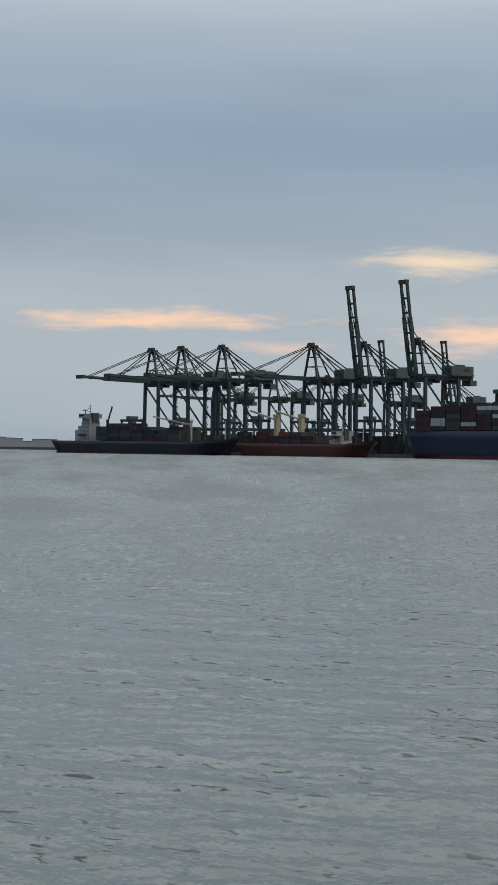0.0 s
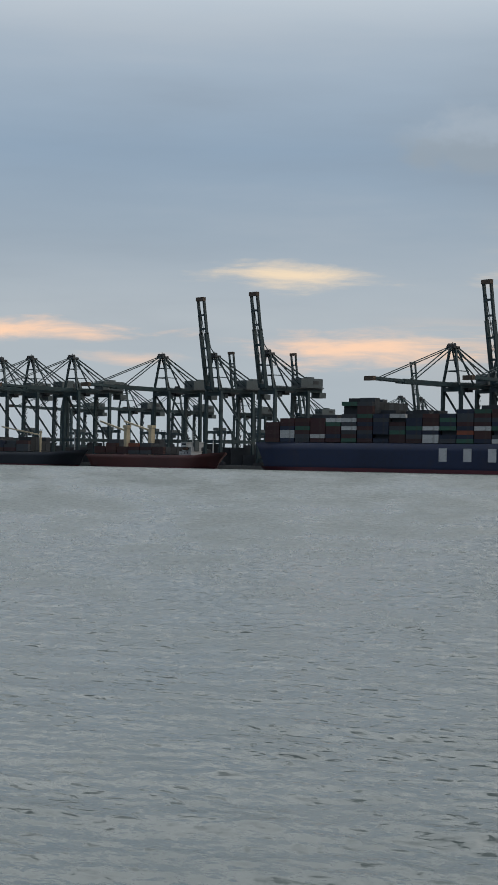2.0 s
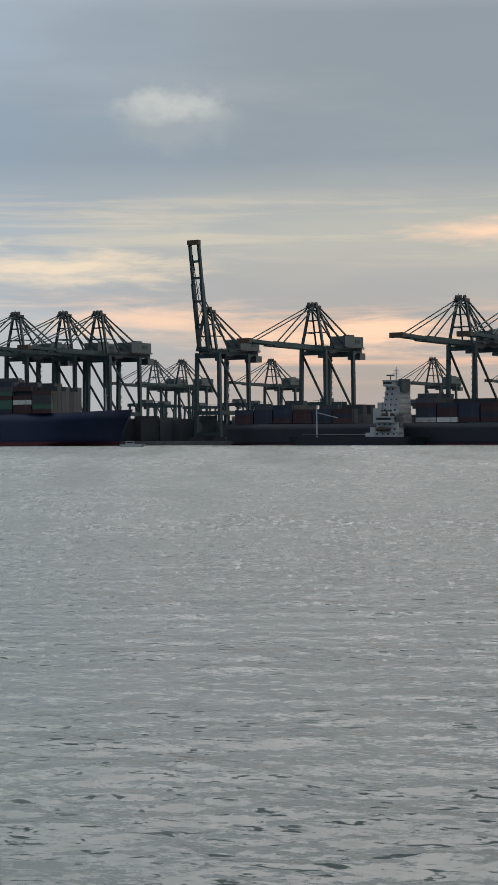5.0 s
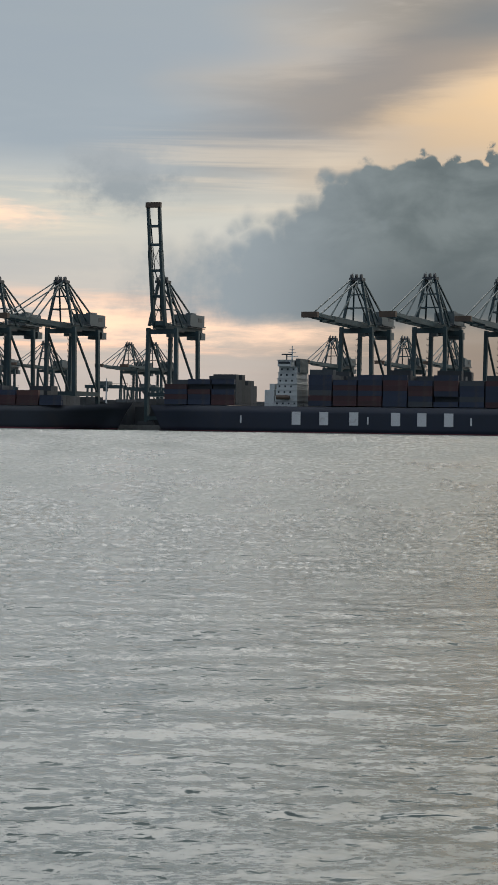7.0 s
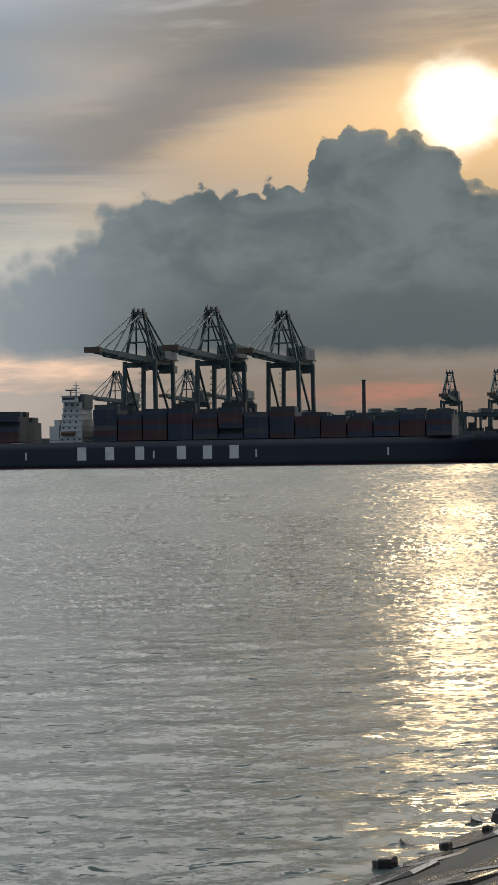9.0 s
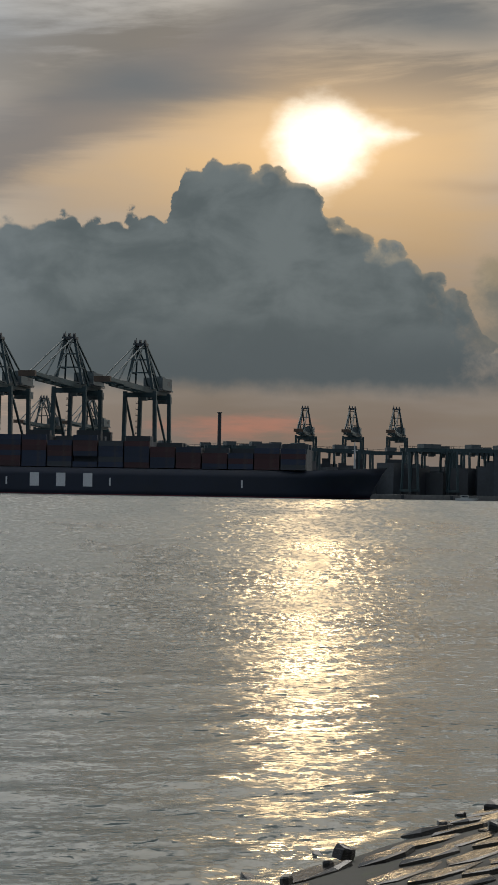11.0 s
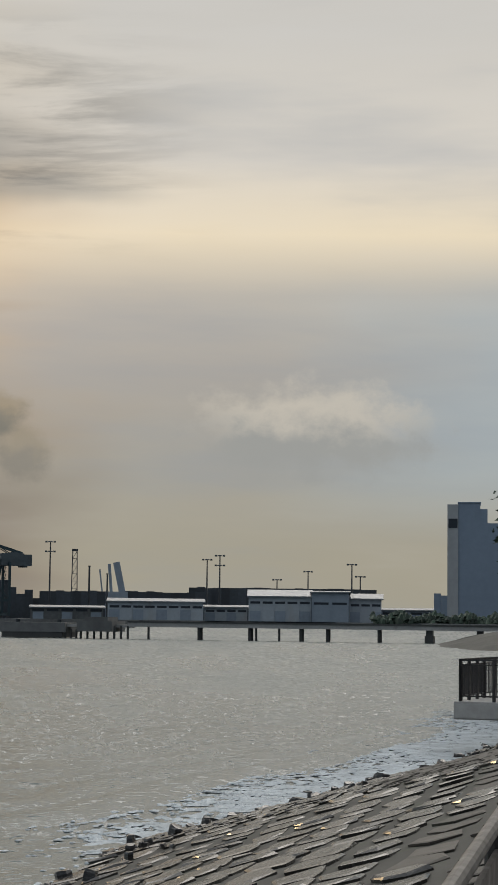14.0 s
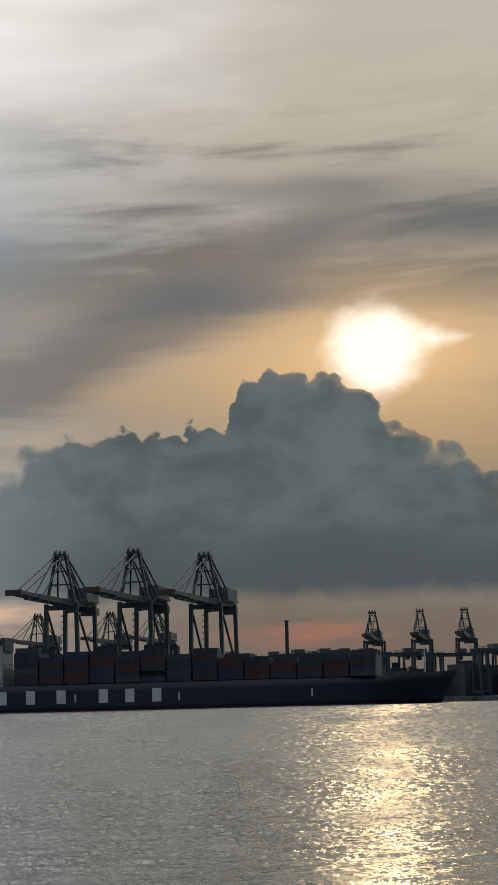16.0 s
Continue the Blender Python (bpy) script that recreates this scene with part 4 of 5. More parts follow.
feeder_ship()


def geared_ship():
    s, hull, m, length = make_ship("rust-red geared cargo ship with cream derrick posts", spot(0.1, 1380), spot(3.6, 1285), 25.0, 9.0, REDHULL, 0.8)
    superstructure(s, length * 0.80, -8, 2, 9.0, 2, 8, 0.6, False)
    for f in (0.30, 0.52):
        part("derrick_post", Mesh().box(length * f - 1.6, -9, 9, length * f + 1.6, -6, 28).box(length * f - 2.2, -9.6, 28, length * f + 2.2, -5.4, 30), CREAM, s, "cream painted derrick post")
        part("derrick_boom", Mesh().beam((length * f, -8, 26), (length * f - 30, -8, 33), 1.2), CREAM, s)
    load_boxes(rng, m, length * 0.05, int(length * 0.66 / BAY), -25 / 2 + 0.4, 9.4, lambda k: (2, 3, 2, 3, 3, 2, 3, 3)[min(k, 7)], (34, 20, 4, 6, 20, 4, 2, 10), "containers on the red ship", 3, ())


geared_ship()


# ---- container yard behind the quay ----
def yard_gantry():
    """A rubber-tyred yard gantry; it spans along x."""
    g = thing("yard_gantry_crane", "dark green yard gantry crane spanning container stacks", "crane", group="yard gantry cranes")
    for x in (-12, 12):
        for y in (-5, 5):
            part("leg", Mesh().beam((x, y * 1.1, 1.6), (x, y * 0.7, 25), 1.1, 1.3), TEAL, g)
        part("sill_beam", Mesh().beam((x, -6.5, 2.4), (x, 6.5, 2.4), 1.3, 1.4), TEAL, g)
        for y in (-5.5, 5.5):
            part("wheel", Mesh().tube((x - 0.5, y, 0.9), (x + 0.5, y, 0.9), 0.9, sides=12), STEEL, g)
    for y in (-3.5, 3.5):
        part("girder", Mesh().beam((-14, y, 25.6), (14, y, 25.6), 1.1, 2.2), TEAL, g)
    part("trolley", Mesh().box(-3, -4.2, 26.8, 3, 4.2, 29.2).box(-1, -1.2, 22.4, 1.6, 1.2, 24.6), CABIN, g)
    rail = Mesh().beam((-14, -4.6, 28), (14, -4.6, 28), 0.15)
    for x in range(-14, 15, 4):
        rail.beam((x, -4.6, 26.6), (x, -4.6, 28), 0.15)
    part("hand_rail", rail, STEEL, g)
    return g


gantry = yard_gantry()
GANTRIES = [(b + 0.15 * ((i * 7) % 5), 1000 + 560 / (1 + max(0, b + 6) / 14) + 60 * (i % 3) + (130 if b < 36 else 110), 58)
            for i, b in enumerate((-3.6, -2.4, -1.2, 0.1, 1.2, 2.3, 3.4, 4.4, 6.8, 19.6, 20.6, 21.4, 22.3, 23.2, 24.3, 25.6, 28.0, 31.2, 34.9, 35.8, 36.5, 37.4))]
GANTRIES += [(47.9 + 0.95 * k + 0.3 * (k % 3), 1095 + 25 * (k % 4), 30 + 14 * (k % 2)) for k in range(11)]
GANTRIES += [(50.7, 1080, 40), (51.3, 1090, 40), (56.15, 1080, 30), (57.35, 1075, 30), (58.2, 1085, 32), (49.9, 1085, 35)]
gantry.matrix_basis = crane_pose(55.9, 1075, normal=30)
for b, d, n in GANTRIES:
    copy_thing(gantry, crane_pose(b, d, normal=n))


def yard_stacks():
    """Low rows of boxes all over the terminal, too far to pick apart."""
    r = random.Random(9)
    me = Mesh()
    for a, b, back in ((QUAY_LINE[i], QUAY_LINE[i + 1], 60 if i < 6 else 75) for i in range(len(QUAY_LINE) - 4)):
        n = int(math.hypot(b[0] - a[0], b[1] - a[1]) / 11.5)
        for k in range(n):
            f = (k + 0.5) / n
            x, y = a[0] + (b[0] - a[0]) * f, a[1] + (b[1] - a[1]) * f
            reach = math.hypot(x, y)
            for row in range(5):
                s = (reach + back + row * 42 + r.uniform(-4, 4)) / reach
                h = r.choice((3, 4, 4, 5, 5, 6) if back < 70 else (5, 6, 6, 7)) * 2.6
                me.box(x * s - 6, y * s - 6, QUAY, x * s + 6, y * s + 6, QUAY + h)
    return solid("container_stacks", me, DARKYARD, "dark rows of stacked containers in the port yard", "containers", kind="stuff")


yard_stacks()


def quay_fenders():
    """Black rubber fenders along the quay wall."""
    made = None
    for a, b in zip(QUAY_LINE[7:11], QUAY_LINE[8:12]):
        n = int(math.hypot(b[0] - a[0], b[1] - a[1]) / 22)
        ang = math.degrees(math.atan2(b[1] - a[1], b[0] - a[0]))
        for k in range(n):
            f = (k + 0.5) / n
            m = pose(a[0] + (b[0] - a[0]) * f, a[1] + (b[1] - a[1]) * f, 0.3, 0, 0, ang)
            if made is None:
                made = solid("quay_fender", Mesh().box(-0.8, -0.9, 0, 0.8, 0, 2.0).box(-0.6, -1.1, 0.2, 0.6, -0.9, 1.8), STEEL, "black rubber fender on the quay wall", "fender", m, "fenders on the quay wall")
            else:
                copy_thing(made, m)


quay_fenders()

# the lone small crane with raised boom at the end of the quay, side on
old = shore_crane(True)
old.scale = (0.56, 0.56, 0.56)
tagged(old, "small dark older quay crane with its boom raised", "crane")
part("mast", Mesh().beam((0, -2, 10), (0, -1, APEX_Z), 6.0, 7.0), TEAL, old, "heavy dark mast")
part("boom_spine", Mesh().beam((0, 4, BOOM_Z), (0, 4 + 66 * math.cos(radians(81)), BOOM_Z + 66 * math.sin(radians(81))), 3.4, 3.4), TEAL, old)
part("back_tie", Mesh().beam((0, -1, APEX_Z - 4), (0, -46, BOOM_Z + 8), 3.0, 2.6), TEAL, old)
part("winch_house", Mesh().box(-6, -54, BOOM_Z - 4, 6, -22, BOOM_Z + 7).box(-5, -22, BOOM_Z - 3, 5, 2, BOOM_Z + 2), CABIN, old, "dark winch house")
for y in (-8, -16, -24):
    part("knee_brace", Mesh().beam((0, y, 4), (0, y - 8 if y > -20 else y + 8, BOOM_Z - 4), 3.0, 2.0), TEAL, old)
x, y = spot(59.55, 1010)
old.matrix_basis = pose(x, y, QUAY, 0, 0, 180 - 128) @ Matrix.Diagonal((0.56, 0.56, 0.56, 1))


# ---- far right shore: sheds, stacks, masts, silo ----
def shed(b0, b1, metres, top, roof_rise, wall, label, bays=6, doors=True):
    """A long low shed between two bearings with a pitched roof, ribs and doors."""
    x0, y0 = spot(b0, metres)
    x1, y1 = spot(b1, metres)
    ang = math.degrees(math.atan2(y1 - y0, x1 - x0))
    w = math.hypot(x1 - x0, y1 - y0)
    s = thing("warehouse", label, "building", pose(x0, y0, QUAY, 0, 0, ang))
    h = top - QUAY
    part("wall", Mesh().box(0, 0, 0, w, 24, h - roof_rise), wall, s)
    rf = Mesh()
    k = len(rf.v)
    rf.v += [(-1, -1.2, h - roof_rise), (w + 1, -1.2, h - roof_rise), (w + 1, 12, h), (-1, 12, h), (w + 1, 25.2, h - roof_rise), (-1, 25.2, h - roof_rise),
             (-1, -1.2, h - roof_rise - 0.5), (w + 1, -1.2, h - roof_rise - 0.5), (w + 1, 25.2, h - roof_rise - 0.5), (-1, 25.2, h - roof_rise - 0.5)]
    rf.f += [(0, 1, 2, 3), (3, 2, 4, 5), (0, 6, 7, 1), (5, 4, 8, 9), (6, 9, 8, 7), (0, 3, 5, 9, 6), (1, 7, 8, 4, 2)]
    part("roof", rf, ROOF, s, "pale grey metal roof")
    for i in range(bays):
        cx = (i + 0.5) * w / bays
        if doors and i % 2 == 0:
            part("door", Mesh().box(cx - 2.6, -0.12, 0, cx + 2.6, 0, min(5, h * 0.5)), SHEDGREY, s)
        part("window_band", Mesh().box(cx - w / bays * 0.4, -0.1, h * 0.55, cx + w / bays * 0.4, 0, h * 0.55 + 1.1), GLASS, s)
        part("pilaster", Mesh().box(i * w / bays - 0.2, -0.3, 0, i * w / bays + 0.2, 0, h - roof_rise), wall, s)
    return s


shed(63.55, 66.45, 905, 13.2, 1.5, SHED, "long white shed with grey roof on the far shore", 8)
shed(67.85, 69.75, 900, 18.0, 3.2, SHED, "large pale warehouse with a pitched grey roof", 5)
shed(69.78, 70.9, 892, 17.6, 0.6, SHEDGREY, "blue-grey flat-roofed warehouse block", 2)
shed(70.93, 71.9, 900, 16.6, 2.5, SHED, "pale warehouse with a pitched grey roof", 3)
shed(71.9, 73.6, 920, 10.0, 1.0, SHEDGREY, "low grey shed on the far shore", 4)
shed(61.2, 63.4, 930, 9.5, 1.0, QUAYSTONE, "low dark grey shed by the water", 5)
shed(66.5, 67.8, 925, 10.5, 1.0, SHED, "small white office building by the sheds", 4)


def far_stacks():
    r = random.Random(3)
    for b0, b1, metres, top in ((50.5, 61.3, 1120, 23.5), (57.5, 60.3, 1060, 28.0), (61.45, 66.5, 1080, 18.5), (66.0, 71.6, 1085, 21.5)):
        me = Mesh()
        b = b0
        while b < b1:
            x, y = spot(b, metres)
            t = top + (r.choice((0, 0, 0, 0.25, -0.25, 0.4)) if b0 > 61 else r.choice((-9, -6.5, -4, -2.6, 0)))
            me.quadbox([(*spot(b, metres), QUAY), (*spot(b + 0.25, metres), QUAY), (*spot(b + 0.25, metres + 30), QUAY), (*spot(b, metres + 30), QUAY),
                        (*spot(b, metres), t), (*spot(b + 0.25, metres), t), (*spot(b + 0.25, metres + 30), t), (*spot(b, metres + 30), t)])
            b += 0.25
        solid("container_stacks", me, DARKYARD, "long dark block of stacked containers behind the sheds", "containers", kind="stuff")


far_stacks()


def light_mast(bearing, metres, top, heads=1):
    x, y = spot(bearing, metres)
    h = top - QUAY
    m = thing("light_mast", "tall thin floodlight mast in the port", "lamp", pose(x, y, QUAY, 0, 0, -bearing), "floodlight masts in the port")
    part("pole", Mesh().tube((0, 0, 0), (0, 0, h), 0.55, 0.3, 8), STEEL, m)
    for k in range(heads):
        z = h - k * 5.2
        head = part("lamp_ring", Mesh().tube((0, 0, z - 0.4), (0, 0, z + 0.2), 1.6, 1.2, 10), STEEL, m)
        for q in (-2.2, 2.2):
            part("floodlight", Mesh().box(q - 0.6, -0.5, z - 0.6, q + 0.6, 0.5, z + 0.3), CABIN, head)


for spec in ((61.75, 1000, 43.6, 2), (66.55, 1010, 35.5, 1), (66.94, 1000, 37.4, 2), (68.7, 1100, 27, 1), (69.65, 1100, 32.0, 1), (70.99, 1000, 33.4, 1), (71.25, 1000, 27, 1)):
    light_mast(*spec)


def lattice_tower(bearing, metres, top, width):
    x, y = spot(bearing, metres)
    h = top - QUAY
    m = thing("lattice_tower", "thin grey lattice tower in the port", "tower", pose(x, y, QUAY, 0, 0, -bearing))
    for sx in (-1, 1):
        for sy in (-1, 1):
            part("leg", Mesh().beam((sx * width * 0.55, sy * width * 0.55, 0), (sx * width * 0.36, sy * width * 0.36, h), 0.5), STEEL, m)
    br = Mesh()
    z = 0
    while z < h - 4:
        w0 = width * (0.55 - 0.19 * z / h)
        w1 = width * (0.55 - 0.19 * (z + 4) / h)
        br.beam((-w0, -w0, z), (w1, -w1, z + 4), 0.25).beam((-w1, -w1, z + 4), (w1, -w1, z + 4), 0.25)
        z += 4
    part("bracing", br, STEEL, m)
    part("top_platform", Mesh().box(-width * 0.5, -width * 0.5, h - 0.4, width * 0.5, width * 0.5, h + 0.8), STEEL, m)


lattice_tower(62.5, 1000, 39, 3.2)


def chimney(bearing, metres, top, r):
    x, y = spot(bearing, metres)
    solid("chimney", Mesh().tube((0, 0, 0), (0, 0, top - QUAY), r, r * 0.8, 12).tube((0, 0, top - QUAY - 0.6), (0, 0, top - QUAY), r * 1.15, r * 1.15, 12), STEEL, "thin grey chimney pipe in the port", "chimney", pose(x, y, QUAY))


for spec in ((62.95, 1000, 31, 0.6), (63.5, 1000, 27, 0.5), (51.1, 1100, 27, 0.9), (51.35, 1100, 25, 0.7), (49.58, 1080, 48.5, 1.3)):
    chimney(*spec)


def grab_unloader():
    x, y = spot(63.8, 1020)
    g = thing("ship_unloader", "grey ship unloader with steep twin booms", "crane", pose(x, y, QUAY, 0, 0, -63.8))
    part("boom", Mesh().beam((-3, 0, 14), (-4.4, 0, 30), 1.6, 2.4), SHEDGREY, g)
    part("boom", Mesh().beam((3.5, 0, 12), (-0.6, 0, 31), 3.6, 2.4), SHEDGREY, g)
    part("base", Mesh().box(-6, -4, 0, 6, 4, 15), SHEDGREY, g)
    part("counter_boom", Mesh().beam((-8, 0, 15), (-9.5, 0, 27), 0.8), SHEDGREY, g)


grab_unloader()


def grain_silo():
    x, y = spot(73.9, 905)
    s = thing("silo_tower", "tall blue-grey concrete silo tower with stepped top", "building", pose(x, y, QUAY, 0, 0, -74.6))
    h = 63.6 - 3 - QUAY
    part("side_wall", Mesh().box(0, -0.4, 0, 5.2, 22, h - 0.6), SILOLIT, s, "side of the tower coloured paler as if lit")
    part("tower", Mesh().box(5.2, 0, 0, 15.8, 22, h).box(4.9, -0.3, h, 16.1, 22.3, h + 0.6), SILOWALL, s)
    part("upper_step", Mesh().box(15.8, 0, 0, 19.2, 22, h - 2.8), SILOWALL, s)
    part("lower_step", Mesh().box(19.2, 0, 0, 26.5, 22, h - 9.6), SILOWALL, s)
    part("annex", Mesh().box(-3, 4, 0, 36, 26, 13.5).box(-6.5, 6, 0, -3.2, 16, 14.5), SILOWALL, s)
    part("louvre", Mesh().box(0.5, -0.6, h - 12, 4.8, -0.4, h - 7.5), GLASS, s)


grain_silo()


def scrub_band():
    """Shrubs on the far bank below the silo."""
    r = random.Random(12)
    me = Mesh()
    for _ in range(900):
        b = r.uniform(71.6, 80)
        d = 870 + r.uniform(-15, 12)
        x, y = spot(b, d)
        z = QUAY + r.uniform(0, 5) * (0.5 + 0.5 * math.sin(b * 3.1) ** 2)
        s = r.uniform(0.8, 2.0)
        a = r.uniform(0, 6.28)
        me.tube((x, y, z - s * 0.6), (x + math.cos(a) * s * 0.4, y + math.sin(a) * s * 0.4, z + s * 0.7), s, s * 0.3, 5)
    solid("shrubs", me, SCRUB, "dull green shrubs along the far bank", "bush", kind="stuff")


scrub_band()


def far_coast():
    me = Mesh()
    r = random.Random(2)
    pts = [spot(-14, 3600), spot(-4.5, 3400), spot(-4.5, 3900), spot(-14, 4000)]
    me.prism(pts[::-1], -3, 5)
    solid("far_coast", me, QUAYSTONE, "low far coast on the horizon", "ground", kind="structure")
    for k in range(14):
        b = -8.6 + k * 0.26
        x, y = spot(b, 3550)
        hh = r.uniform(6, 20)
        bl = thing("far_building", "small pale building on the far coast", "building", pose(x, y, 5, 0, 0, -b), "buildings on the far coast")
        part("wall", Mesh().box(-8, -6, 0, 8, 6, hh), SHED, bl)
        part("roof", Mesh().box(-8.5, -6.5, hh, 8.5, 6.5, hh + 1), ROOF, bl)


far_coast()


# ---- long jetty with piles ----
def jetty():
    p0, p1 = spot(60.4, 318), spot(79.5, 300)
    ang = math.degrees(math.atan2(p1[1] - p0[1], p1[0] - p0[0]))
    length = math.hypot(p1[0] - p0[0], p1[1] - p0[1])
    j = thing("jetty", "long low concrete jetty on dark piles", "jetty", pose(p0[0], p0[1], 0, 0, 0, ang))
    part("deck", Mesh().box(22, -1.6, 2.05, length, 1.6, 2.75), CONCRETE, j)
    part("parapet", Mesh().box(22, -1.75, 2.75, length, -1.6, 3.0), PILE, j)
    head = part("pier_head", Mesh().box(0, -2.5, 1.0, 11.5, 6, 2.6), QUAYSTONE, j, "blocky grey concrete pier head")
    part("skirt", Mesh().box(0.4, -2.3, 0.1, 11.0, 5.6, 1.0), PILE, head)
    part("pier_head", Mesh().box(14.0, -4, 1.2, 20, 4, 2.9).box(15, -3, 2.9, 19, 3, 3.6), QUAYSTONE, j)
    part("link_deck", Mesh().box(11.5, -1.2, 1.9, 22.5, 1.2, 2.4), CONCRETE, j)
    for k in range(6):
        part("pile", Mesh().tube((8.5 + k * 0.95, -1.6, -2.5), (8.5 + k * 0.95, -1.6, 1.6), 0.18, sides=8), PILE, j)
    for k in range(8):
        part("pile", Mesh().tube((14.3 + k * 1.15, -2.6, -2.5), (14.3 + k * 1.15, -2.6, 2.2), 0.2, sides=8), PILE, j)
    for b in (66.55, 68.1, 69.65, 70.45, 72.0):
        # trestles of the long span, evenly driven but for one pair
        u = 317 * math.sin(radians(b - 60.4))
        part("pile", Mesh().tube((u, -0.9, -2.5), (u, -0.9, 2.1), 0.24, sides=10), PILE, j)
        part("pile", Mesh().tube((u, 0.9, -2.5), (u, 0.9, 2.1), 0.24, sides=10), PILE, j)
    for b in (65.0, 68.3, 69.0):
        u = 317 * math.sin(radians(b - 60.4))
        part("pile", Mesh().tube((u, -0.9, -2.5), (u, -0.9, 2.1), 0.2, sides=10), PILE, j)
    for b in (73.5, 75.0, 76.6):
        u = 317 * math.sin(radians(b - 60.4))
        part("pier_footing", Mesh().box(u - 0.7, -1.2, -2, u + 0.7, 1.2, 1.2).box(u - 0.5, -1.0, 1.2, u + 0.5, 1.0, 2.1), PILE, j)


jetty()


# ---- near shore: promenade, stone revetment, viewing deck ----
TOP_Z = 1.9


def bend(x, points):
    for (x0, y0), (x1, y1) in zip(points, points[1:]):
        if x <= x1:
            break
    return y0 + (y1 - y0) * (x - x0) / (x1 - x0)


def top_y(x):
    return bend(x, ((-60, -8), (0, 0.75), (27, 5.95), (48, 6.6), (120, 12.0)))


def shore_y(x):
    return bend(x, ((-60, -2), (0, 8.1), (12, 10.2), (27, 12.8), (46, 13.1), (60, 14.4), (120, 24.0))) + 0.2 * math.sin(x * 0.55)


def slope_z(x, y):
    return TOP_Z * (shore_y(x) - y) / (shore_y(x) - top_y(x))


def revetment_bed():
    me = Mesh()
    nx, ny = 85, 16
    for i in range(nx + 1):
        x = -25 + i * 1.6
        for k in range(ny + 1):
            y = top_y(x) + (shore_y(x) + 5 - top_y(x)) * k / ny
            me.v.append((x, y, slope_z(x, y) - 0.058 + 0.02 * noise.noise(Vector((x * 0.7, y * 0.7, 0)))))
    for i in range(nx):
        for k in range(ny):
            a = i * (ny + 1) + k
            me.f.append((a, a + ny + 1, a + ny + 2, a + 1))
    return solid("revetment", me, MORTAR, "sloping stone-faced revetment running down to the sea", "revetment", kind="structure")


revetment = revetment_bed()


def promenade():
    edge = [(x, top_y(x) + 0.1) for x in (-55, 0, 8, 16, 27, 48, 115)]
    solid("pavement", Mesh().prism([(-55, -45), (115, -45)] + edge[::-1], -2, TOP_Z), PAVING, "paved seaside promenade", "pavement", kind="structure")
    kerb = Mesh()
    for (x0, y0), (x1, y1) in zip(edge, edge[1:]):
        kerb.beam((x0, y0 - 0.05, TOP_Z + 0.05), (x1, y1 - 0.05, TOP_Z + 0.03), 0.10, 0.08)
    solid("kerb", kerb, CONCRETE, "low concrete edge of the promenade", "kerb", kind="structure")


promenade()


def stone_block(seed, rough_rock):
    """A split slab with uneven edges: skirt, shoulder and top."""
    r = random.Random(seed)
    me = Mesh()
    n = 6 if rough_rock else r.choice((4, 5, 5))
    base = []
    for k in range(n):
        a = 2 * math.pi * (k + 0.5) / n + r.uniform(-0.22, 0.22)
        q = r.uniform(0.85, 1.12)
        cx, cy = math.cos(a), math.sin(a)
        s = max(abs(cx), abs(cy))
        base.append((cx / s * 0.5 * q, cy / s * 0.5 * q))
    lift = r.uniform(0.6, 1.0)
    for scale, z in ((0.98, -1.0), (1.0, 0.35), (0.86, lift)):
        for i, (x, y) in enumerate(base):
            me.v.append((x * scale, y * scale, z + (r.uniform(-0.25, 0.25) if z > 0 else 0)))
    for ring in range(2):
        for i in range(n):
            j = (i + 1) % n
            me.f.append((ring * n + i, ring * n + j, (ring + 1) * n + j, (ring + 1) * n + i))
    me.f.append(tuple(2 * n + i for i in range(n)))
    return me


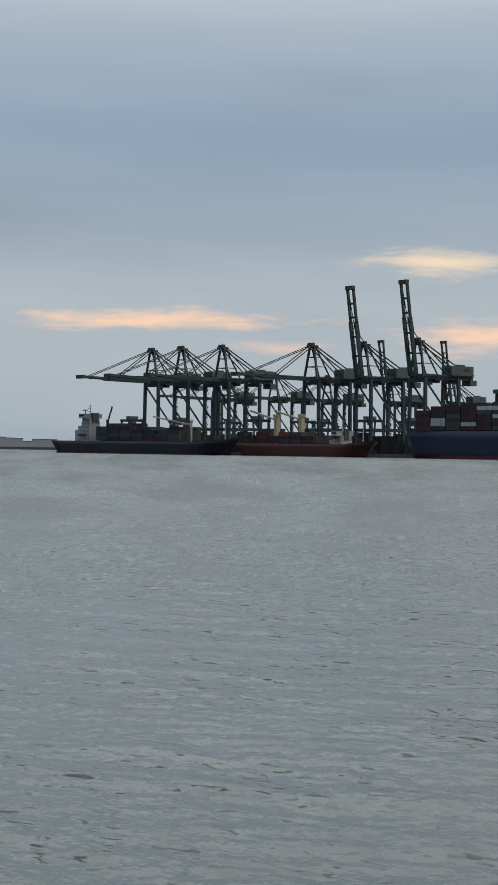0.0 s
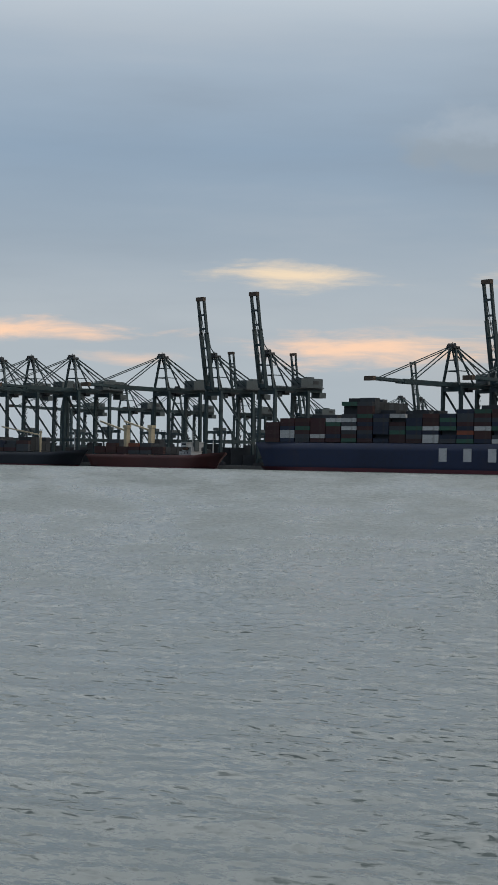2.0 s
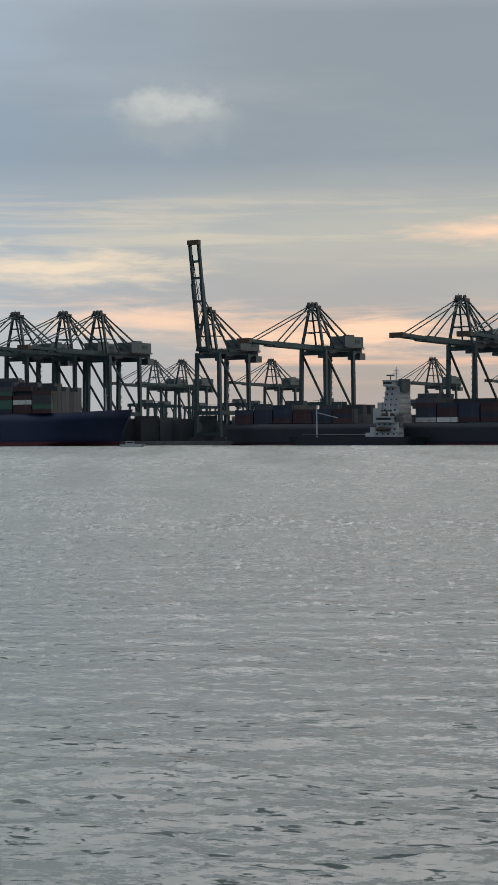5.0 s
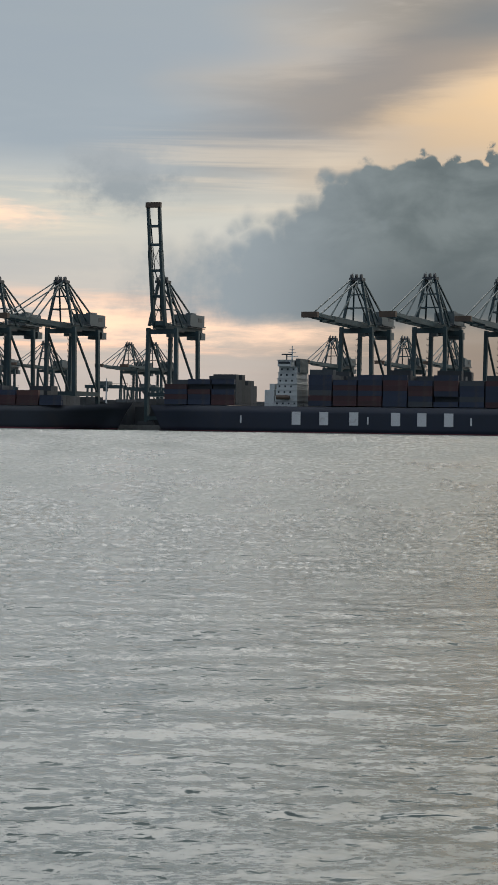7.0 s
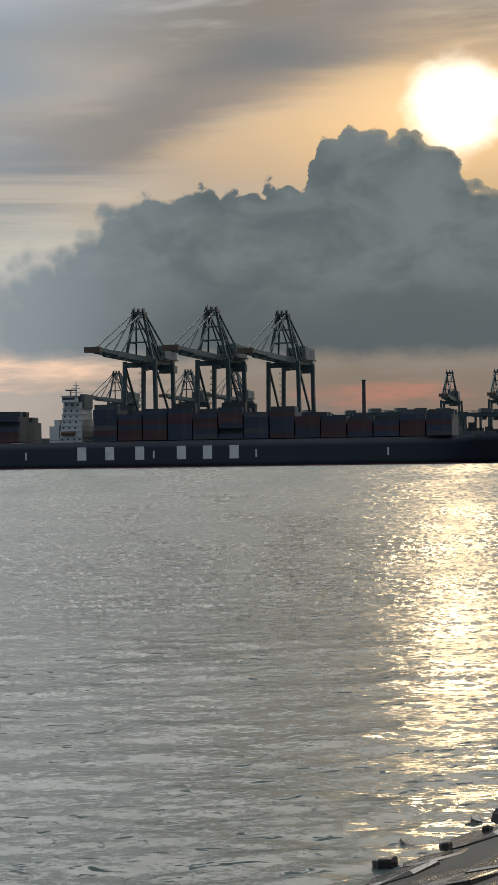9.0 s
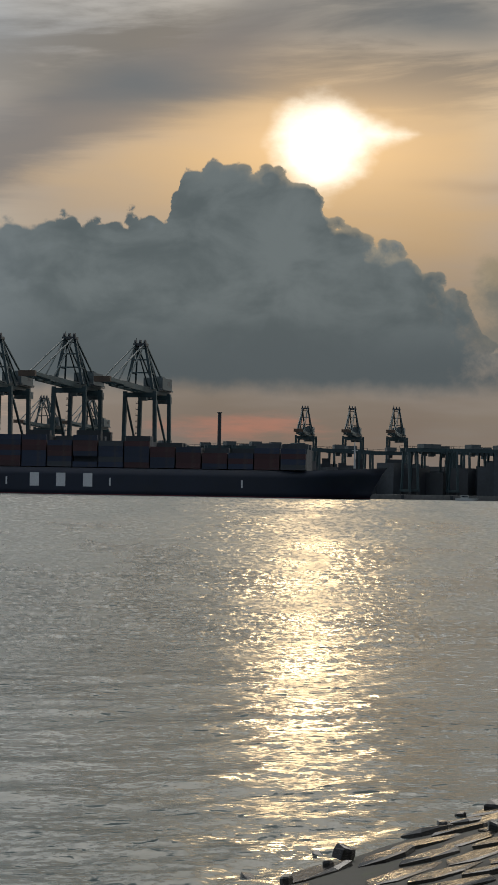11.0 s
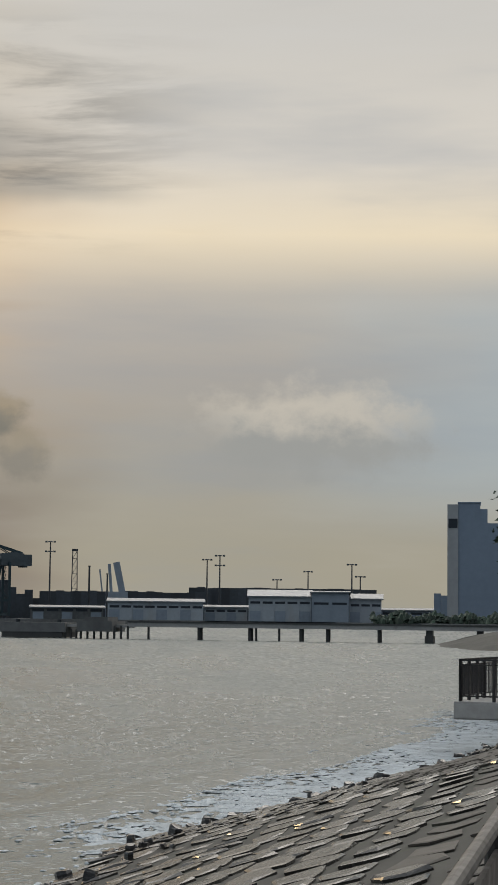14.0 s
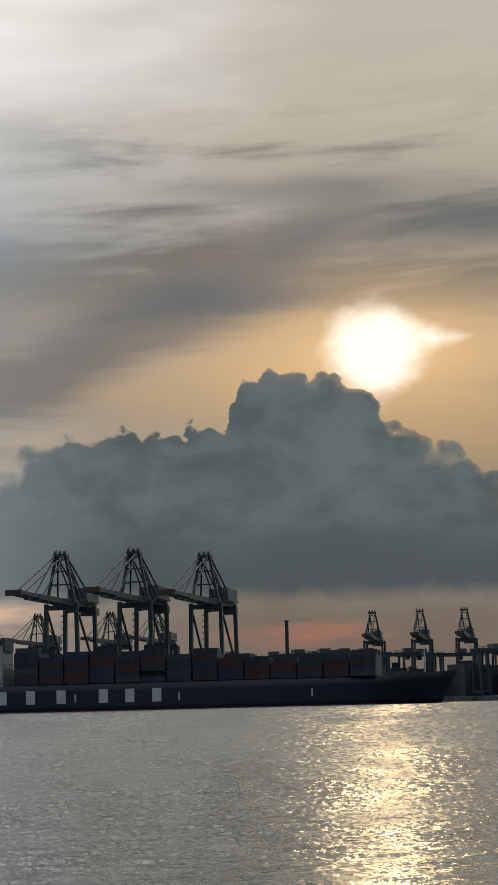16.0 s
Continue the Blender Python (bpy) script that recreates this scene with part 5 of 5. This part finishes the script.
def lay_stones():
    r = random.Random(21)
    dry = [stone_block(k, False) for k in range(10)]
    wet = [stone_block(40 + k, True) for k in range(10)]
    dry_data = [m.data("stone", STONE) for m in dry]
    wet_data = [m.data("stone", WETSTONE) for m in wet]
    rest = {False: Mesh(), True: Mesh()}
    picked = 0
    for row, rows, from_x, to_x, usual in [(k, 12, 6.0, 25.0, 0.78) for k in range(14)] + [(k, 27, 25.0, 76.0, 0.42) for k in range(29)]:
        f = (row + 0.5) / rows
        x = from_x + (row % 2) * usual * 0.5
        while x < to_x:
            w = usual * r.uniform(0.6, 1.4)
            depth = (shore_y(x) - top_y(x)) / rows
            y = top_y(x) + (shore_y(x) - top_y(x)) * f + r.uniform(-0.04, 0.04)
            wet_from = (0.14 if x < 25 else min(0.72, 0.40 + (x - 25) * 0.05)) + 0.05 * math.sin(x * 0.9)
            low = f > wet_from
            if f > 0.8 and r.random() < 0.08:
                x += w
                continue
            thick = (r.uniform(0.02, 0.036) if low else r.uniform(0.012, 0.026)) * (1.0 if f < 0.8 else 1.6) * (1.0 if x < 25 else 0.8)
            tilt = 1.1 if f < 0.8 else 3.0
            fall = math.degrees(math.atan2(TOP_Z, shore_y(x) - top_y(x)))
            m = pose(x + w / 2, y, slope_z(x, y) - 0.03, -fall + r.uniform(-tilt, tilt), r.uniform(-tilt, tilt), 8 + r.uniform(-6, 6)) @ Matrix.Diagonal((w * (0.88 if low else 0.93), depth * r.uniform(0.78, 0.92), thick, 1))
            k = r.randrange(10)
            near = x < 25 and f > 0.3 and picked < 300
            if near:
                picked += 1
                ob = new("stone", (wet_data if low else dry_data)[k])
                ob.matrix_basis = m
                ob.parent = revetment
            else:
                me, src = rest[low], (wet if low else dry)[k]
                b = len(me.v)
                me.v += [tuple(m @ Vector(v)) for v in src.v]
                me.f += [tuple(b + i for i in q) for q in src.f]
            x += w
    part("dry_stones", rest[False], STONE, revetment)["kind"] = "stuff"
    part("wet_stones", rest[True], WETSTONE, revetment)["kind"] = "stuff"


def tumbled_rocks():
    """Loose boulders along the waterline."""
    r = random.Random(33)
    for k in range(130):
        x = 12 + 58 * (k + r.random()) / 130
        s = r.uniform(0.07, 0.22)
        src = stone_block(200 + k % 14, True)
        y = shore_y(x) + r.uniform(-1.7, 0.3)
        solid("rock", src, WETSTONE, "dark wet boulder at the water's edge", "rock",
              pose(x, y, slope_z(x, y) + s * 0.12, r.uniform(-15, 15), r.uniform(-15, 15), r.uniform(0, 180)) @ Matrix.Diagonal((s * 1.3, s, s * 0.42, 1)), "boulders at the water's edge")


tumbled_rocks()


def viewing_deck():
    x, y = 47.7, 13.4
    d = thing("viewing_deck", "concrete viewing deck with dark metal railing over the shore", "deck", pose(x, y, 0, 0, 0, -4))
    z = 1.43
    part("slab", Mesh().prism([(-0.2, 0.12), (-0.2, -9.5), (12, -9.5), (12, 0.2), (2.6, 0.4)], z - 0.46, z), CONCRETE, d)
    part("edge_beam", Mesh().box(-0.26, -9.4, z - 0.42, -0.2, 0.1, z - 0.06), CONCRETE, d)
    for px, py in ((2.2, -3.2), (2.2, -8), (9, -3.2)):
        part("column", Mesh().box(px - 0.45, py - 0.9, -1.5, px + 0.45, py + 0.9, z - 0.46), PILE, d)
    sides = (((0, 0), (0, -9.2)), ((0, 0), (2.6, 0.25)), ((2.6, 0.25), (11.6, 0.1)))
    for (ax, ay), (bx, by) in sides:
        n = math.hypot(bx - ax, by - ay)
        u, v = (bx - ax) / n, (by - ay) / n
        for h, w in ((1.08, 0.06), (0.95, 0.035), (0.14, 0.04)):
            part("rail", Mesh().beam((ax, ay, z + h), (bx, by, z + h), w), RAILPAINT, d)
        k = 0.0
        while k <= n + 0.01:
            part("post", Mesh().box(ax + u * k - 0.04, ay + v * k - 0.04, z, ax + u * k + 0.04, ay + v * k + 0.04, z + 1.1), RAILPAINT, d)
            k += 0.92
        k = 0.115
        while k < n:
            part("baluster", Mesh().box(ax + u * k - 0.011, ay + v * k - 0.011, z + 0.14, ax + u * k + 0.011, ay + v * k + 0.011, z + 0.95), RAILPAINT, d)
            k += 0.115
    board = part("notice_board", Mesh().box(0.06, -1.75, z + 0.35, 0.1, -1.0, z + 0.85), SIGNPALE, d, "faded pale notice board")
    for k in range(4):
        part("text_bar", Mesh().box(0.05, -1.68, z + 0.45 + k * 0.09, 0.058, -1.1, z + 0.48 + k * 0.09), RAILPAINT, board)


viewing_deck()


def promenade_rail():
    """The rail beside the viewer, running obliquely away."""
    r = thing("promenade_railing", "dark metal handrail beside the promenade path", "railing", pose(2.3, 0.715, TOP_Z, 0, 0, math.degrees(math.atan2(0.221, 1.17))))
    part("top_rail", Mesh().tube((0, 0, 1.18), (6.2, 0, 1.18), 0.017, sides=12), RAILPAINT, r)
    part("mid_rail", Mesh().tube((0, 0, 0.62), (6.2, 0, 0.62), 0.02, sides=10), RAILPAINT, r)
    # added dark sheet, stands in for the blackness below the handrail
    part("dark_filler", Mesh().box(0, -0.012, 0.1, 6.2, 0.0, 1.13), RAILPAINT, r, "dark sheet added to fill the black area under the rail")
    for k in range(5):
        part("post", Mesh().tube((0.1 + k * 1.5, 0, 0), (0.1 + k * 1.5, 0, 1.17), 0.024, sides=10), RAILPAINT, r)


promenade_rail()


def far_bank():
    """Rocky spit beyond the deck."""
    r = random.Random(8)
    me = Mesh()
    nx, ny = 40, 10
    for i in range(nx + 1):
        b = 73.3 + 9 * i / nx
        for k in range(ny + 1):
            d = 225 + 45 * (1 - min(1, i / 8)) * 0.3 + 70 * k / ny
            x, y = spot(b, d)
            z = -0.4 + 2.4 * math.sin(min(1, k / ny * 1.3) * math.pi / 2) * min(1, i / 9) + 0.35 * noise.noise(Vector((x * 0.15, y * 0.15, 3)))
            me.v.append((x, y, z))
    for i in range(nx):
        for k in range(ny):
            a = i * (ny + 1) + k
            me.f.append((a, a + 1, a + ny + 2, a + ny + 1))
    solid("shore_bank", me, MORTAR, "low stony bank beyond the viewing deck", "ground", kind="structure")


far_bank()


def shade_tree():
    """A broad tree at the end of the promenade; leaves hang in clumps with gaps."""
    r = random.Random(17)
    t = thing("tree", "broad dark green shade tree at the shore", "tree", pose(72.0, 9.0, 0.6))
    tr = Mesh()
    tr.tube((0, 0, -0.6), (0.2, 0.2, 3.2), 0.55, 0.42, 10)
    tips = []
    for k in range(9):
        a = k * 2 * math.pi / 9 + r.uniform(-0.3, 0.3)
        p = Vector((0.2, 0.2, 3.0))
        for s in range(3):
            q = p + Vector((math.cos(a) * 2.5, math.sin(a) * 2.5, r.uniform(0.8, 2.6)))
            tr.tube(p, q, 0.26 - s * 0.08, 0.19 - s * 0.07, 7)
            p = q
            a += r.uniform(-0.4, 0.4)
            tips.append(p)
    part("trunk", tr, BARK, t)
    me = Mesh()
    clumps = []
    for _ in range(700):
        u, v = r.uniform(0, 2 * math.pi), r.uniform(-0.75, 1)
        q = 0.55 + 0.45 * r.random() ** 0.5
        clumps.append(Vector((math.cos(u) * 9.0 * q * math.sqrt(1 - v * v * 0.8), math.sin(u) * 9.0 * q * math.sqrt(1 - v * v * 0.8), 5.6 + v * 6.4 * q)))
    for _ in range(300):
        u, v = r.uniform(0, 2 * math.pi), r.uniform(-0.6, 1)
        q = 0.6 + 0.4 * r.random() ** 0.5
        clumps.append(Vector((math.cos(u) * 8.0 * q * math.sqrt(1 - v * v * 0.8), math.sin(u) * 8.0 * q * math.sqrt(1 - v * v * 0.8), 11.0 + v * 3.6 * q)))
    for c in clumps:
        size = r.uniform(0.5, 1.2)
        for _ in range(165):
            d = Vector((r.gauss(0, 1), r.gauss(0, 1), r.gauss(0, 0.8))).normalized() * size * r.uniform(0.3, 1.0)
            p = c + d
            if p.z < 0.8:
                continue
            n = Vector((r.gauss(0, 1), r.gauss(0, 1), r.gauss(0.6, 0.7))).normalized()
            s = n.cross(Vector((0.3, 0.2, 1))).normalized()
            w = n.cross(s)
            L, W = r.uniform(0.09, 0.17), r.uniform(0.045, 0.08)
            k = len(me.v)
            me.v += [tuple(p - s * L), tuple(p + w * W + n * 0.02), tuple(p + s * L), tuple(p - w * W + n * 0.02)]
            me.f.append((k, k + 1, k + 2, k + 3))
    crown = part("crown", me, LEAF, t)
    crown["kind"] = "stuff"


shade_tree()


# ---- boats, foam and wavelets that move ----
def launch(label):
    b = thing("motor_boat", label, "boat")
    part("hull", hull_mesh(10.5, 3.2, -0.3, 1.3, 1.6, 0.2), WHITE, b)
    cab = part("cabin", Mesh().box(2.6, -1.2, 1.2, 6.6, 1.2, 2.7).box(2.3, -1.35, 2.7, 6.9, 1.35, 2.85), WHITE, b)
    part("window", Mesh().box(3.0, -1.23, 1.8, 6.2, -1.2, 2.45), GLASS, cab)
    part("mast", Mesh().tube((4, 0, 2.8), (4, 0, 4.2), 0.06), STEEL, b)
    return b


speedboat = launch("small white motor boat crossing the harbour")
part("wake", Mesh().box(-9, -1.3, 0.02, 0.5, 1.3, 0.16).box(-15, -0.8, 0.02, -9, 0.8, 0.1), FOAM, speedboat, "white wake")
moored = launch("white harbour launch lying by the quay")
for b, d in ((56.85, 965), (59.2, 948)):
    x, y = spot(b, d)
    if b < 57:
        moored.matrix_basis = pose(x, y, 0, 0, 0, 0 - 55)
    else:
        copy_thing(moored, pose(x, y, 0, 0, 0, 0 - 40))


def foam_strip(seed, x0, x1, reach):
    """Broken white wash: many flat bubbles lumped along the waterline."""
    me = Mesh()
    cell = 0.075
    nx, ny = int((x1 - x0) / cell), int((reach + 1.0) / cell)
    for i in range(nx):
        x = x0 + i * cell
        for k in range(ny):
            off = -0.7 + k * cell
            y = shore_y(x) + off
            lace = noise.fractal(Vector((x * 1.9, y * 4.2, 3.1)), 0.7, 2.0, 5) + 0.5 * noise.noise(Vector((x * 0.22, y * 0.5, 9)))
            if lace < -0.45 + 0.85 * max(0, off / reach) ** 1.1 + 0.12 * max(0.0, min(1.0, (34 - x) / 8)) + 1.1 * max(0.0, (26.5 - x) / 6.5):
                continue
            z = 0.008 + 0.02 * abs(noise.noise(Vector((x * 3, y * 3, seed))))
            b = len(me.v)
            me.v += [(x, y, 0), (x + cell, y, 0), (x + cell, y + cell, 0), (x, y + cell, 0), (x + cell * 0.2, y + cell * 0.2, z), (x + cell * 0.8, y + cell * 0.2, z), (x + cell * 0.8, y + cell * 0.8, z), (x + cell * 0.2, y + cell * 0.8, z)]
            me.f += [(b + 4, b + 5, b + 6, b + 7), (b, b + 1, b + 5, b + 4), (b + 1, b + 2, b + 6, b + 5), (b + 2, b + 3, b + 7, b + 6), (b + 3, b, b + 4, b + 7)]
    return solid("foam", me, FOAM, "white broken foam washing over the waterline", "foam", kind="stuff")


foams = [foam_strip(50 + k, 20 + k * 7.5, 27.7 + k * 7.5, 1.9 + 0.7 * min(k, 4)) for k in range(7)]


def wavelet(seed, x0, x1, off, height):
    """A low rounded swell running along the shore."""
    me = Mesh()
    nx, ny = 60, 8
    for i in range(nx + 1):
        x = x0 + (x1 - x0) * i / nx
        end = math.sin(math.pi * i / nx) ** 0.5
        for k in range(ny + 1):
            q = k / ny
            h = height * end * math.sin(math.pi * q) ** 1.5 * (0.75 + 0.5 * noise.noise(Vector((x * 0.6, seed, 0))))
            me.v.append((x, shore_y(x) + off + 0.3 * noise.noise(Vector((x * 0.35, seed, 5))) + (q - 0.5) * 2.4, h - 0.03))
    for i in range(nx):
        for k in range(ny):
            a = i * (ny + 1) + k
            me.f.append((a, a + ny + 1, a + ny + 2, a + 1))
    ob = solid("wave", me, SEA, "low wave rolling onto the stones", "wave", group="waves at the shore")
    for p in ob.data.polygons:
        p.use_smooth = True
    return ob


waves = [wavelet(k, 22 + k * 3, 62 + k * 4, 3.0 + k * 2.6, 0.20 - 0.04 * k) for k in range(3)]

lay_stones()


def motions():
    walk(water, [(0, pose(0, 0, 0)), (8, pose(-1.6, -2.2, 0)), (16, pose(-3.2, -4.4, 0))])
    rows = []
    for t, b in ((0, 16.9), (3.2, 18.42), (5.3, 19.38), (16, 24.6)):
        x, y = spot(b, 880)
        rows.append((t, pose(x, y, 0, 0, 0, -20)))
    walk(speedboat, rows)
    for i, f in enumerate(foams):
        walk(f, [(t, pose(0.10 * math.sin(t * 0.7 + i), 0.42 * math.sin(t * 1.25 + i * 0.9), 0.015 + 0.012 * math.sin(t * 1.25 + i * 0.9))) for t in (k * 0.8 for k in range(21))])
    for i, f in enumerate(waves):
        walk(f, [(t, pose(0, -0.5 + 0.75 * math.sin(t * 1.05 + i * 1.7), -0.01 - 0.03 * math.cos(t * 1.05 + i * 1.7))) for t in (k * 0.8 for k in range(21))])


motions()
